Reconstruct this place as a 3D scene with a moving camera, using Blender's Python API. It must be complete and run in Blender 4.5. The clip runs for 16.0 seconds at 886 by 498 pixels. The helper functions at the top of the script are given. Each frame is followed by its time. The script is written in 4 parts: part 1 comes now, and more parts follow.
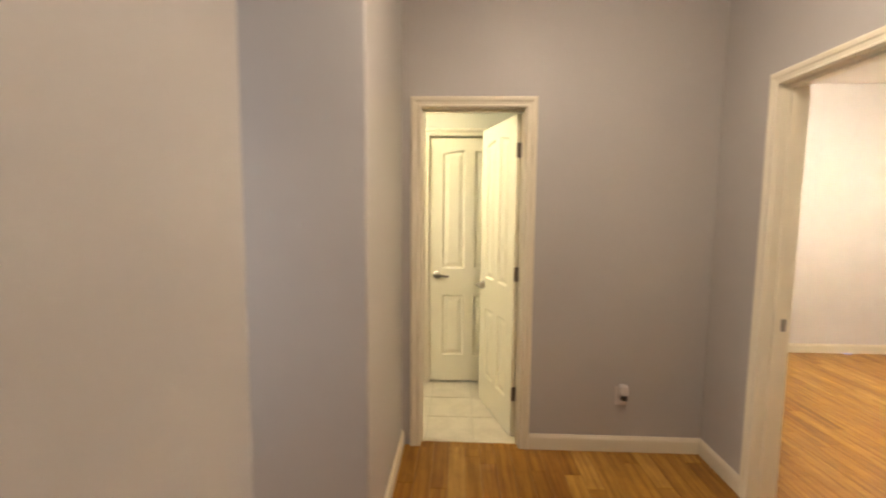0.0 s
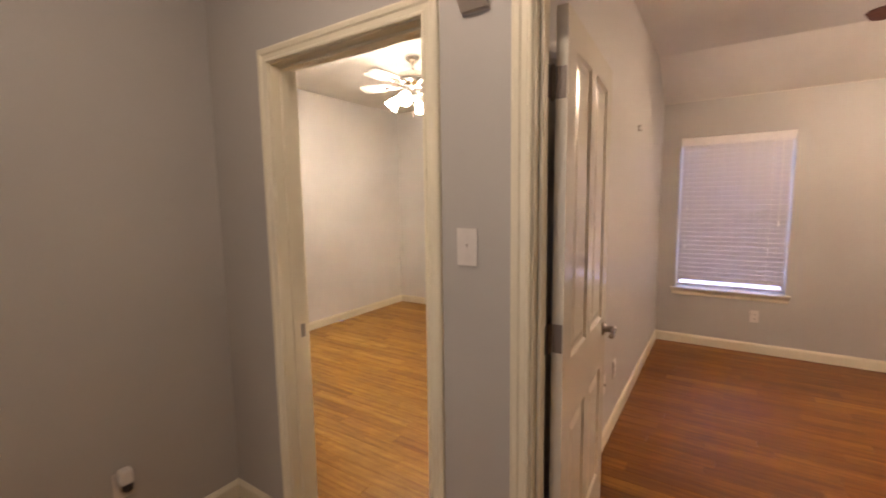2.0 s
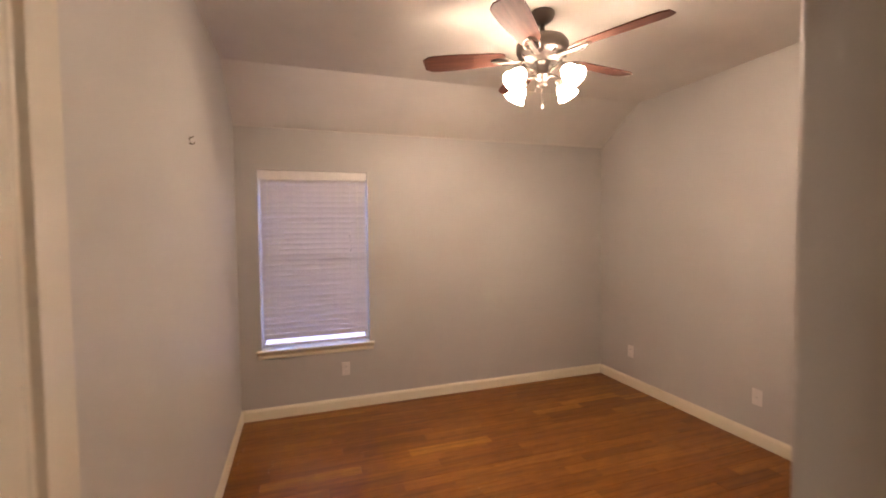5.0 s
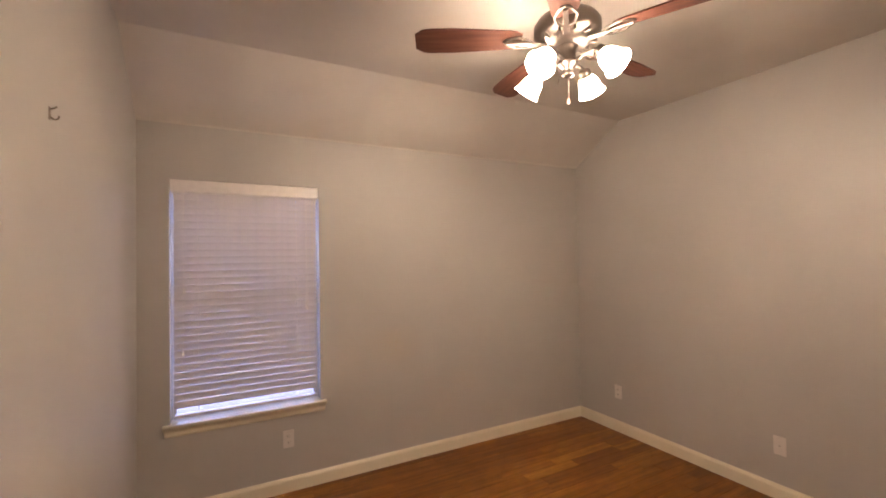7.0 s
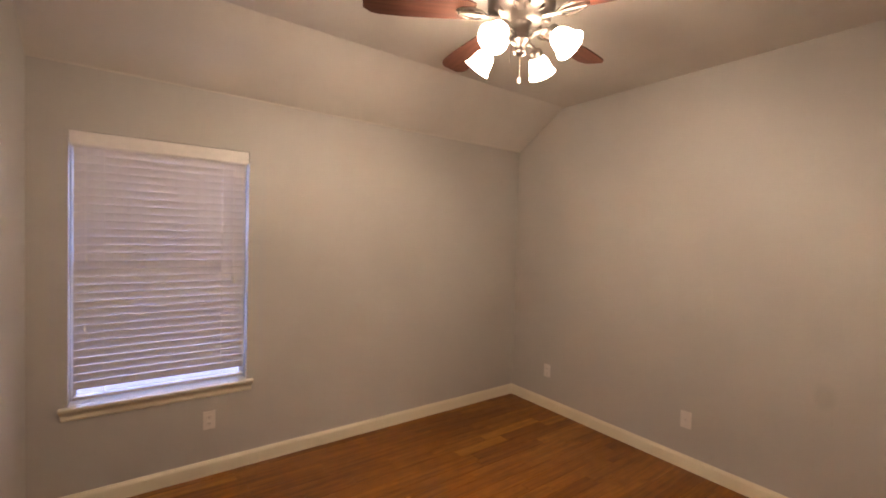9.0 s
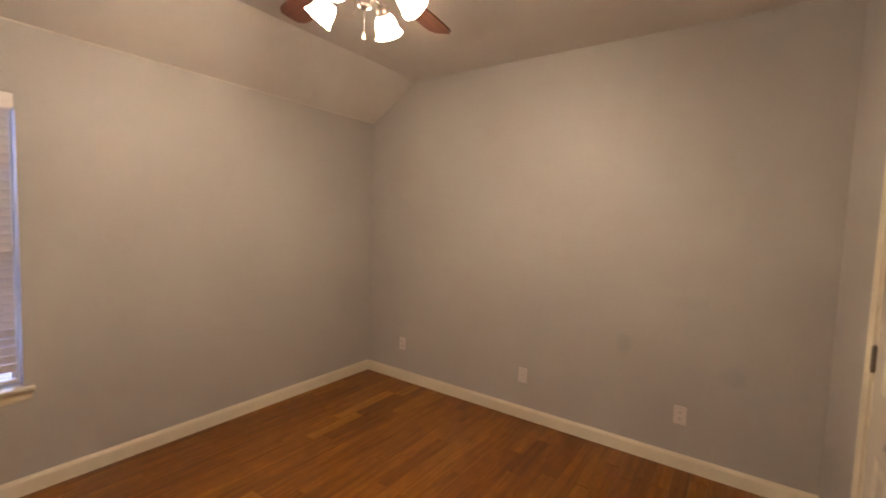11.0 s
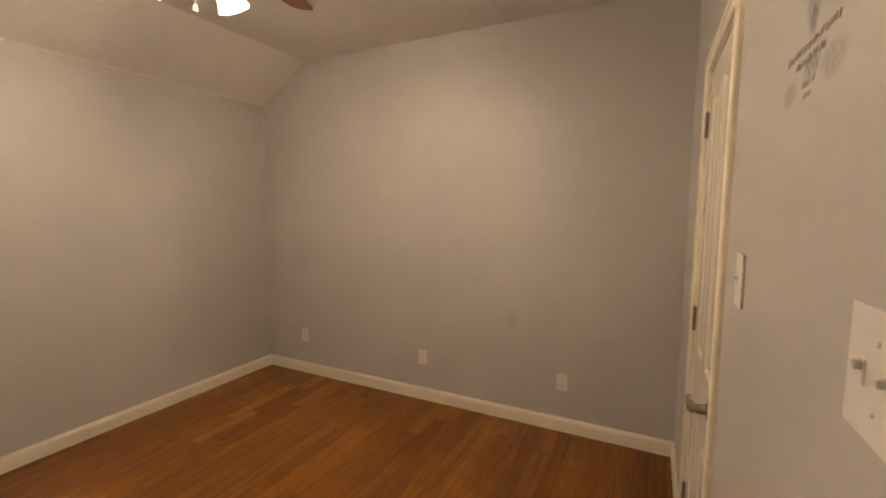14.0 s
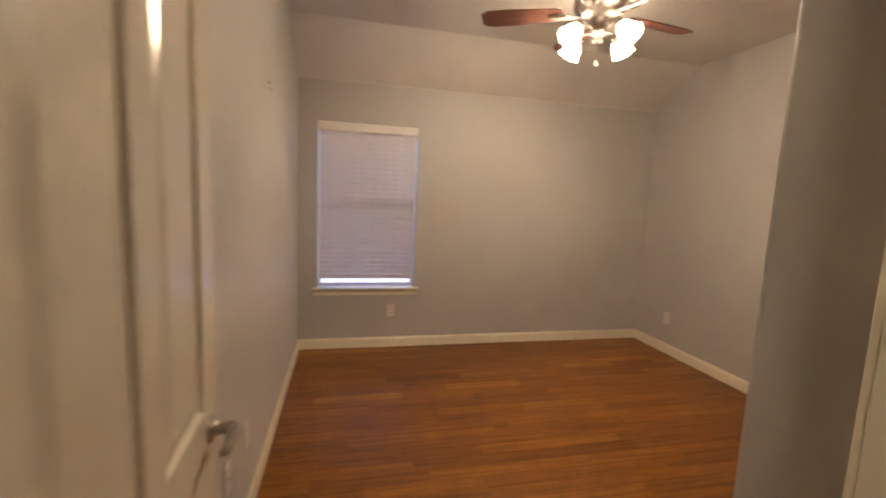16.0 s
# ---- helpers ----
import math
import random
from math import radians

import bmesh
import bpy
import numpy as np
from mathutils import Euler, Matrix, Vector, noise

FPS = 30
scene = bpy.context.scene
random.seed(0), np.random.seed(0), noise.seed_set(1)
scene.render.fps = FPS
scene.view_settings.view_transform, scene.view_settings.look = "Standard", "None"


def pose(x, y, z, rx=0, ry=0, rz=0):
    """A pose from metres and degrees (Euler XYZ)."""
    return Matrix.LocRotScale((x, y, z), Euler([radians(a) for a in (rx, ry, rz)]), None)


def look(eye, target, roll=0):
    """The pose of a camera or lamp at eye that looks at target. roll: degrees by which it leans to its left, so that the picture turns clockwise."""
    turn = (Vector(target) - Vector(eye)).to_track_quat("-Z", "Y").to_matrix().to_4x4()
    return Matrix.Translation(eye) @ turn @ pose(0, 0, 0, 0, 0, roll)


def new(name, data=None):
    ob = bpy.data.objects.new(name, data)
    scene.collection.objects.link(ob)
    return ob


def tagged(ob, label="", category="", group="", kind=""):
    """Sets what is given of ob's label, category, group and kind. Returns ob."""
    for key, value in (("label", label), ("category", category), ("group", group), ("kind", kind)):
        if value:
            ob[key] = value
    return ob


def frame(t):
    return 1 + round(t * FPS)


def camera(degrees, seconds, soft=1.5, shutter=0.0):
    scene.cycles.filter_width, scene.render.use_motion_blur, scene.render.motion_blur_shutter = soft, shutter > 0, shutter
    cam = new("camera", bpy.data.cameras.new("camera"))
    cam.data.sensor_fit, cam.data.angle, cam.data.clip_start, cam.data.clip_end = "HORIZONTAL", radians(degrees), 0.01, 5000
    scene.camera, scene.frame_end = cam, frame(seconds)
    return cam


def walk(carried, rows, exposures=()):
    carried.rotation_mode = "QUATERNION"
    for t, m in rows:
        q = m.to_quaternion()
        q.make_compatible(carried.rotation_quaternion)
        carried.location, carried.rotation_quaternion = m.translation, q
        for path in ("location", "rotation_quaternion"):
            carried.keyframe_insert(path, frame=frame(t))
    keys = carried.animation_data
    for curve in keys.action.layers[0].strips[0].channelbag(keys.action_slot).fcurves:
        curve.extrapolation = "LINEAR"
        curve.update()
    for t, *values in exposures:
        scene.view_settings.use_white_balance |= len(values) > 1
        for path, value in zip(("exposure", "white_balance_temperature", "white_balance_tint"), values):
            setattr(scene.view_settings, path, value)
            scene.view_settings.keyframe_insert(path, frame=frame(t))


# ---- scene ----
cam = camera(92.3, 16.0, soft=1.8, shutter=0.4)


PATH = [
    (0, (2.53, 2.486, 1.457), (2.454, 4.476, 1.272), 0.5),
    (0.2, (2.588, 2.558, 1.481), (2.679, 4.545, 1.274), 0.1),
    (0.5, (2.658, 2.692, 1.458), (3.135, 4.625, 1.271), 0.2),
    (0.8, (2.771, 2.808, 1.477), (3.555, 4.64, 1.312), 0.8),
    (1, (2.78, 2.885, 1.485), (3.827, 4.58, 1.308), 1.0),
    (1.5, (2.85, 2.996, 1.480), (4.291, 4.369, 1.280), 1.1),
    (2, (2.884, 3.003, 1.484), (4.546, 4.093, 1.259), -0.8),
    (2.5, (2.909, 2.960, 1.486), (4.706, 3.809, 1.260), 0.0),
    (3, (3.006, 2.928, 1.474), (4.899, 3.521, 1.216), -0.9),
    (3.5, (3.262, 2.952, 1.485), (5.219, 3.319, 1.283), -0.8),
    (4, (3.490, 3.026, 1.490), (5.483, 3.078, 1.330), 0.8),
    (4.5, (3.736, 3.063, 1.532), (5.702, 2.713, 1.419), -2.1),
    (4.7, (3.848, 3.063, 1.540), (5.776, 2.546, 1.408), -1.35),
    (6.8, (4.713, 3.124, 1.57), (6.494, 2.216, 1.607), -0.9),
    (7, (4.735, 3.129, 1.564), (6.498, 2.186, 1.6), -0.9),
    (7.5, (4.79, 3.16, 1.556), (6.552, 2.213, 1.588), 0.7),
    (8, (4.789, 3.145, 1.544), (6.53, 2.161, 1.549), 1.7),
    (8.2, (4.796, 3.144, 1.547), (6.513, 2.119, 1.535), 1.9),
    (10.5, (4.774, 2.987, 1.565), (6.101, 1.496, 1.447), 1.6),
    (11, (4.804, 3.002, 1.513), (5.954, 1.371, 1.376), 2.0),
    (11.5, (4.745, 2.906, 1.525), (5.728, 1.174, 1.349), 1.4),
    (12, (4.724, 2.888, 1.518), (5.555, 1.079, 1.335), 1.6),
    (12.5, (4.695, 2.854, 1.515), (5.394, 0.989, 1.332), 1.3),
    (13, (4.665, 2.818, 1.512), (5.286, 0.927, 1.316), 1.0),
    (13.5, (4.622, 2.781, 1.513), (5.302, 0.909, 1.333), 0.4),
    (14, (4.556, 2.835, 1.51), (5.437, 1.05, 1.314), 0.3),
    (14.5, (4.430, 2.914, 1.480), (5.560, 1.286, 1.219), 1.4),
    (15, (4.258, 2.915, 1.482), (5.751, 1.61, 1.225), 2.1),
    (15.5, (4.042, 2.996, 1.475), (5.811, 2.1, 1.216), 2.8),
    (16, (3.834, 3.137, 1.448), (5.767, 2.685, 1.204), 2.5),
]
EXPOSURES = [(0.0, 4.56, 6470, 12), (0.5, 4.36, 6530, 13.5), (1.0, 4.09, 6520, 15), (1.5, 3.94, 6510, 15), (2.0, 3.87, 6540, 17), (3.0, 3.81, 6520, 19), (3.5, 3.76, 6470, 18.5),
             (4.5, 3.78, 6380, 17.5), (7.0, 3.59, 6400, 15), (10.5, 3.53, 6520, 12.5), (12.5, 3.52, 6500, 10), (14.0, 3.51, 6560, 9), (16.0, 3.58, 6570, 8.5)]
walk(cam, [(t, look(eye, target, roll)) for t, eye, target, roll in PATH], exposures=EXPOSURES)

# ---------------------------------------------------------------- world and large lights
world = bpy.data.worlds.new("world")
scene.world = world
world.use_nodes = True
wn = world.node_tree.nodes
sky = wn.new("ShaderNodeTexSky")
sky.sky_type = "NISHITA"
sky.sun_disc = False
sky.sun_elevation = radians(45)
sky.sun_rotation = radians(270)
dusk = wn.new("ShaderNodeMixRGB")
dusk.blend_type, dusk.inputs[0].default_value, dusk.inputs[2].default_value = "MULTIPLY", 1.0, (1.0, 0.84, 1.12, 1)
world.node_tree.links.new(sky.outputs[0], dusk.inputs[1])
world.node_tree.links.new(dusk.outputs[0], wn["Background"].inputs[0])
wn["Background"].inputs[1].default_value = 0.15

sun_data = bpy.data.lights.new("sun", "SUN")
sun_data.energy, sun_data.angle, sun_data.color = 2.0, radians(12), (1.0, 0.94, 0.90)
sun = new("sun", sun_data)
sun.matrix_world = look((-30, 2, 31.5), (0, 2, 1.5))

SHADE_BEDROOM, BULB_BEDROOM = 7.8, 84.0
SHADE_FAR, BULB_FAR = 7.8, 36.0
WARM = (1.0, 0.772, 0.552)
WARM_FAR = (1.0, 0.872, 0.69)


# ---------------------------------------------------------------- materials
def nodes_of(name):
    m = bpy.data.materials.new(name)
    m.use_nodes = True
    nt = m.node_tree
    return m, nt, nt.nodes["Principled BSDF"]


def tex(nt, kind, vec=None, **values):
    n = nt.nodes.new(kind)
    for k, v in values.items():
        n.inputs[k].default_value = v
    if vec is not None:
        nt.links.new(vec, n.inputs["Vector"])
    return n


def ramp(nt, fac, stops):
    r = nt.nodes.new("ShaderNodeValToRGB")
    while len(r.color_ramp.elements) < len(stops):
        r.color_ramp.elements.new(0.5)
    for e, (p, c) in zip(r.color_ramp.elements, stops):
        e.position, e.color = p, (*c, 1)
    nt.links.new(fac, r.inputs[0])
    return r


def shade(c, k):
    return tuple(v * k for v in c)


def painted(name, color, rough=0.55, bump=0.15, scale=160.0, vary=0.06, spec=0.5, stains=()):
    """Rolled or sprayed paint: fine orange peel, slow drift of tone, faint scuffs."""
    m, nt, b = nodes_of(name)
    co = nt.nodes.new("ShaderNodeTexCoord").outputs["Object"]
    big = tex(nt, "ShaderNodeTexNoise", co, Scale=1.3, Detail=4.0, Roughness=0.6)
    col = ramp(nt, big.outputs[0], [(0.3, shade(color, 1 - vary)), (0.7, shade(color, 1 + vary))])
    scuff = tex(nt, "ShaderNodeTexNoise", co, Scale=5.0, Detail=8.0, Roughness=0.7)
    sr = ramp(nt, scuff.outputs[0], [(0.66, (1, 1, 1)), (0.8, (0.9, 0.89, 0.88))])
    mix = nt.nodes.new("ShaderNodeMixRGB")
    mix.blend_type = "MULTIPLY"
    mix.inputs[0].default_value = 0.8
    nt.links.new(col.outputs[0], mix.inputs[1])
    nt.links.new(sr.outputs[0], mix.inputs[2])
    out = mix.outputs[0]
    for place, size, dark in stains:
        # a smudge: soft blot, broken up by noise
        mp = nt.nodes.new("ShaderNodeMapping")
        mp.vector_type = "TEXTURE"
        mp.inputs["Location"].default_value, mp.inputs["Scale"].default_value = place, size
        nt.links.new(co, mp.inputs[0])
        wob = nt.nodes.new("ShaderNodeMixRGB")
        wob.blend_type, wob.inputs[0].default_value = "LINEAR_LIGHT", 0.35
        nt.links.new(mp.outputs[0], wob.inputs[1])
        nt.links.new(scuff.outputs["Color"], wob.inputs[2])
        ball = nt.nodes.new("ShaderNodeTexGradient")
        ball.gradient_type = "SPHERICAL"
        nt.links.new(wob.outputs[0], ball.inputs[0])
        sm = ramp(nt, ball.outputs[1], [(0.0, (1, 1, 1)), (0.5, (dark, dark, dark * 1.01))])
        mul = nt.nodes.new("ShaderNodeMixRGB")
        mul.blend_type, mul.inputs[0].default_value = "MULTIPLY", 1.0
        nt.links.new(out, mul.inputs[1])
        nt.links.new(sm.outputs[0], mul.inputs[2])
        out = mul.outputs[0]
    nt.links.new(out, b.inputs["Base Color"])
    fine = tex(nt, "ShaderNodeTexNoise", co, Scale=scale, Detail=3.0, Roughness=0.5)
    bn = nt.nodes.new("ShaderNodeBump")
    bn.inputs["Strength"].default_value = bump
    bn.inputs["Distance"].default_value = 0.002
    nt.links.new(fine.outputs[0], bn.inputs["Height"])
    nt.links.new(bn.outputs[0], b.inputs["Normal"])
    b.inputs["Roughness"].default_value = rough
    b.inputs["Specular IOR Level"].default_value = spec
    return m


def plain(name, color, rough=0.4, metal=0.0, vary=0.04):
    m, nt, b = nodes_of(name)
    co = nt.nodes.new("ShaderNodeTexCoord").outputs["Object"]
    n = tex(nt, "ShaderNodeTexNoise", co, Scale=30.0, Detail=5.0)
    r = ramp(nt, n.outputs[0], [(0.3, shade(color, 1 - vary)), (0.7, shade(color, 1 + vary))])
    nt.links.new(r.outputs[0], b.inputs["Base Color"])
    b.inputs["Roughness"].default_value, b.inputs["Metallic"].default_value = rough, metal
    return m


def brushed(name, color, rough=0.3):
    m, nt, b = nodes_of(name)
    co = nt.nodes.new("ShaderNodeTexCoord").outputs["Object"]
    mp = nt.nodes.new("ShaderNodeMapping")
    mp.inputs["Scale"].default_value = (400, 400, 20)
    nt.links.new(co, mp.inputs[0])
    n = tex(nt, "ShaderNodeTexNoise", mp.outputs[0], Scale=1.0, Detail=2.0)
    rr = nt.nodes.new("ShaderNodeMapRange")
    rr.inputs["To Min"].default_value, rr.inputs["To Max"].default_value = rough - 0.08, rough + 0.12
    nt.links.new(n.outputs[0], rr.inputs[0])
    nt.links.new(rr.outputs[0], b.inputs["Roughness"])
    b.inputs["Base Color"].default_value = (*color, 1)
    b.inputs["Metallic"].default_value = 1.0
    return m


def glowing(name, color, strength):
    m, nt, b = nodes_of(name)
    b.inputs["Base Color"].default_value = (0.9, 0.88, 0.84, 1)
    b.inputs["Roughness"].default_value = 0.35
    b.inputs["Emission Color"].default_value = (*color, 1)
    b.inputs["Emission Strength"].default_value = strength
    return m


def floor_wood(name, tones):
    """Stranded, narrow-striped plank: each board its own tone, fine strips and dark streaks along its length."""
    m, nt, b = nodes_of(name)
    L = nt.links
    info = nt.nodes.new("ShaderNodeObjectInfo")
    co = nt.nodes.new("ShaderNodeTexCoord").outputs["Object"]
    off = nt.nodes.new("ShaderNodeVectorMath")
    off.operation = "MULTIPLY_ADD"
    off.inputs[1].default_value = (1, 1, 1)
    comb = nt.nodes.new("ShaderNodeCombineXYZ")
    mul = nt.nodes.new("ShaderNodeMath")
    mul.operation = "MULTIPLY"
    mul.inputs[1].default_value = 57.0
    L.new(info.outputs["Random"], mul.inputs[0])
    L.new(mul.outputs[0], comb.inputs[1])
    L.new(mul.outputs[0], comb.inputs[0])
    L.new(co, off.inputs[0])
    L.new(comb.outputs[0], off.inputs[2])
    # grain stretched along y
    mp = nt.nodes.new("ShaderNodeMapping")
    mp.inputs["Scale"].default_value = (95, 5.5, 1)
    L.new(off.outputs[0], mp.inputs[0])
    grain = tex(nt, "ShaderNodeTexNoise", mp.outputs[0], Scale=1.0, Detail=6.0, Roughness=0.65)
    mp2 = nt.nodes.new("ShaderNodeMapping")
    mp2.inputs["Scale"].default_value = (38, 1.6, 1)
    L.new(off.outputs[0], mp2.inputs[0])
    strip = tex(nt, "ShaderNodeTexNoise", mp2.outputs[0], Scale=1.0, Detail=2.0, Roughness=0.5)
    tone = ramp(nt, info.outputs["Random"], tones)
    tone.color_ramp.interpolation = "LINEAR"
    st = ramp(nt, strip.outputs[0], [(0.28, (0.64, 0.54, 0.49)), (0.5, (1, 1, 1)), (0.70, (1.27, 1.36, 1.36))])
    gr = ramp(nt, grain.outputs[0], [(0.3, (0.68, 0.62, 0.58)), (0.5, (1, 1, 1)), (0.7, (1.14, 1.16, 1.16))])
    a = nt.nodes.new("ShaderNodeMixRGB")
    a.blend_type, a.inputs[0].default_value = "MULTIPLY", 0.85
    L.new(tone.outputs[0], a.inputs[1])
    L.new(st.outputs[0], a.inputs[2])
    c = nt.nodes.new("ShaderNodeMixRGB")
    c.blend_type, c.inputs[0].default_value = "MULTIPLY", 0.8
    L.new(a.outputs[0], c.inputs[1])
    L.new(gr.outputs[0], c.inputs[2])
    blot = tex(nt, "ShaderNodeTexNoise", co, Scale=9.0, Detail=5.0, Roughness=0.65)
    br = ramp(nt, blot.outputs[0], [(0.32, (0.80, 0.76, 0.74)), (0.55, (1, 1, 1)), (0.75, (1.08, 1.10, 1.10))])
    d2 = nt.nodes.new("ShaderNodeMixRGB")
    d2.blend_type, d2.inputs[0].default_value = "MULTIPLY", 0.9
    L.new(c.outputs[0], d2.inputs[1])
    L.new(br.outputs[0], d2.inputs[2])
    L.new(d2.outputs[0], b.inputs["Base Color"])
    wear = tex(nt, "ShaderNodeTexNoise", co, Scale=3.0, Detail=6.0)
    rr = nt.nodes.new("ShaderNodeMapRange")
    rr.inputs["To Min"].default_value, rr.inputs["To Max"].default_value = 0.32, 0.46
    b.inputs["Specular IOR Level"].default_value = 0.30
    L.new(wear.outputs[0], rr.inputs[0])
    L.new(rr.outputs[0], b.inputs["Roughness"])
    bn = nt.nodes.new("ShaderNodeBump")
    bn.inputs["Strength"].default_value, bn.inputs["Distance"].default_value = 0.12, 0.001
    L.new(grain.outputs[0], bn.inputs["Height"])
    L.new(bn.outputs[0], b.inputs["Normal"])
    return m


def blade_wood():
    m, nt, b = nodes_of("blade_wood")
    co = nt.nodes.new("ShaderNodeTexCoord").outputs["Object"]
    mp = nt.nodes.new("ShaderNodeMapping")
    mp.inputs["Scale"].default_value = (3, 45, 1)
    nt.links.new(co, mp.inputs[0])
    n = tex(nt, "ShaderNodeTexNoise", mp.outputs[0], Scale=1.0, Detail=6.0)
    r = ramp(nt, n.outputs[0], [(0.3, (0.070, 0.027, 0.018)), (0.7, (0.125, 0.050, 0.034))])
    nt.links.new(r.outputs[0], b.inputs["Base Color"])
    b.inputs["Roughness"].default_value = 0.6
    b.inputs["Specular IOR Level"].default_value = 0.2
    return m


def tile_mat():
    m, nt, b = nodes_of("floor_tile")
    co = nt.nodes.new("ShaderNodeTexCoord").outputs["Object"]
    info = nt.nodes.new("ShaderNodeObjectInfo")
    n = tex(nt, "ShaderNodeTexNoise", co, Scale=6.0, Detail=8.0, Roughness=0.65)
    r = ramp(nt, n.outputs[0], [(0.3, (0.44, 0.39, 0.28)), (0.55, (0.54, 0.48, 0.36)), (0.75, (0.60, 0.54, 0.41))])
    nt.links.new(r.outputs[0], b.inputs["Base Color"])
    b.inputs["Roughness"].default_value = 0.35
    return m


def glass_mat():
    m, nt, b = nodes_of("window_glass")
    b.inputs["Base Color"].default_value = (0.97, 0.99, 0.98, 1)
    b.inputs["Roughness"].default_value = 0.02
    b.inputs["Transmission Weight"].default_value = 1.0
    b.inputs["IOR"].default_value = 1.45
    return m


WALL = painted("wall_paint_grey", (0.434, 0.410, 0.381), rough=0.50, bump=0.22, scale=130, vary=0.03)
WALL_SMUDGED = painted("wall_paint_smudged", (0.434, 0.410, 0.381), rough=0.50, bump=0.22, scale=130, vary=0.03,
                       stains=[((5.41, 0.0, 0.73), (0.06, 0.3, 0.09), 0.90), ((4.80, 0.0, 0.64), (0.09, 0.3, 0.07), 0.92), ((5.05, 0.0, 1.05), (0.12, 0.3, 0.05), 0.96)])
CEIL = painted("ceiling_paint", (0.615, 0.575, 0.525), rough=0.8, bump=0.30, scale=90)
CEIL_FAR = painted("ceiling_paint_white", (0.72, 0.69, 0.62), rough=0.8, bump=0.3, scale=90)
WALL_FAR = painted("wall_paint_cream", (0.64, 0.61, 0.575), rough=0.5, bump=0.2, scale=130)
WALL_BATH = painted("wall_paint_bath", (0.62, 0.60, 0.49), rough=0.5, bump=0.2, scale=130)
TRIM = painted("trim_paint_cream", (0.725, 0.663, 0.512), rough=0.28, bump=0.05, scale=60, vary=0.03)
DOORP = painted("door_paint_cream", (0.68, 0.63, 0.53), rough=0.24, bump=0.05, scale=60, vary=0.03)
DOOR_BATH = painted("door_paint_ivory", (0.78, 0.73, 0.57), rough=0.25, bump=0.05, scale=60, vary=0.03)
PLASTIC = plain("white_plastic", (0.65, 0.605, 0.56), 0.38)
CHIME = plain("beige_aged_plastic", (0.46, 0.41, 0.36), 0.45)
DARK_PLASTIC = plain("dark_plastic", (0.03, 0.022, 0.02), 0.4)
SLOT = plain("slot_shadowed_brown", (0.10, 0.08, 0.06), 0.6)
NICKEL = brushed("satin_nickel", (0.52, 0.48, 0.44), 0.28)
LEVER = brushed("satin_nickel_handle", (0.36, 0.32, 0.28), 0.26)
NICKEL_DARK = brushed("aged_nickel", (0.30, 0.27, 0.24), 0.34)
HINGE = brushed("tarnished_nickel", (0.24, 0.20, 0.17), 0.38)
NICKEL_FAN = brushed("brushed_nickel_fan", (0.20, 0.17, 0.15), 0.38)
CHROME = brushed("bright_nickel", (0.75, 0.70, 0.64), 0.16)
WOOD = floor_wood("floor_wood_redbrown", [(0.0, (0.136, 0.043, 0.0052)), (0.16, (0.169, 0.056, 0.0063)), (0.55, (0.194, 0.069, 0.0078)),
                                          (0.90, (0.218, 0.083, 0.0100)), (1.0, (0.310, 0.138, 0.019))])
# same boards as WOOD, with brighter, yellower room light put into the tones
WOOD_LIT = floor_wood("floor_wood_warm_lit", [(0.0, (0.26, 0.112, 0.018)), (0.16, (0.305, 0.140, 0.022)), (0.55, (0.345, 0.168, 0.027)),
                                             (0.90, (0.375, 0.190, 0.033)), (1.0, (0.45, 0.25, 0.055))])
BLADE = blade_wood()
BLADE_WHITE = plain("white_blade", (0.55, 0.52, 0.47), 0.5)
GAP = plain("dark_joint", (0.060, 0.022, 0.008), 0.8)
SLAT = plain("blind_slat_white", (0.72, 0.67, 0.62), 0.38)
_nt = SLAT.node_tree
_tr = _nt.nodes.new("ShaderNodeBsdfTranslucent")
_tr.inputs[0].default_value = (0.58, 0.57, 0.80, 1)
_mx = _nt.nodes.new("ShaderNodeMixShader")
_mx.inputs[0].default_value = 0.12
_nt.links.new(_nt.nodes["Principled BSDF"].outputs[0], _mx.inputs[1])
_nt.links.new(_tr.outputs[0], _mx.inputs[2])
_nt.links.new(_mx.outputs[0], _nt.nodes["Material Output"].inputs[0])
VALANCE = plain("blind_valance_white", (0.76, 0.72, 0.68), 0.35)
VINYL = plain("white_vinyl", (0.78, 0.78, 0.78), 0.4)
CORD = plain("white_cord", (0.8, 0.76, 0.7), 0.7)
TILE = tile_mat()
GROUT = plain("grout", (0.47, 0.42, 0.32), 0.9)
GLASS = glass_mat()
SHADE_LIT = glowing("lit_frosted_glass", WARM, SHADE_BEDROOM)
SHADE_LIT_FAR = glowing("lit_frosted_glass_far", WARM_FAR, SHADE_FAR)
BULB_LIT = glowing("lit_bulb", WARM, BULB_BEDROOM)
BULB_LIT_FAR = glowing("lit_bulb_far", WARM_FAR, BULB_FAR)


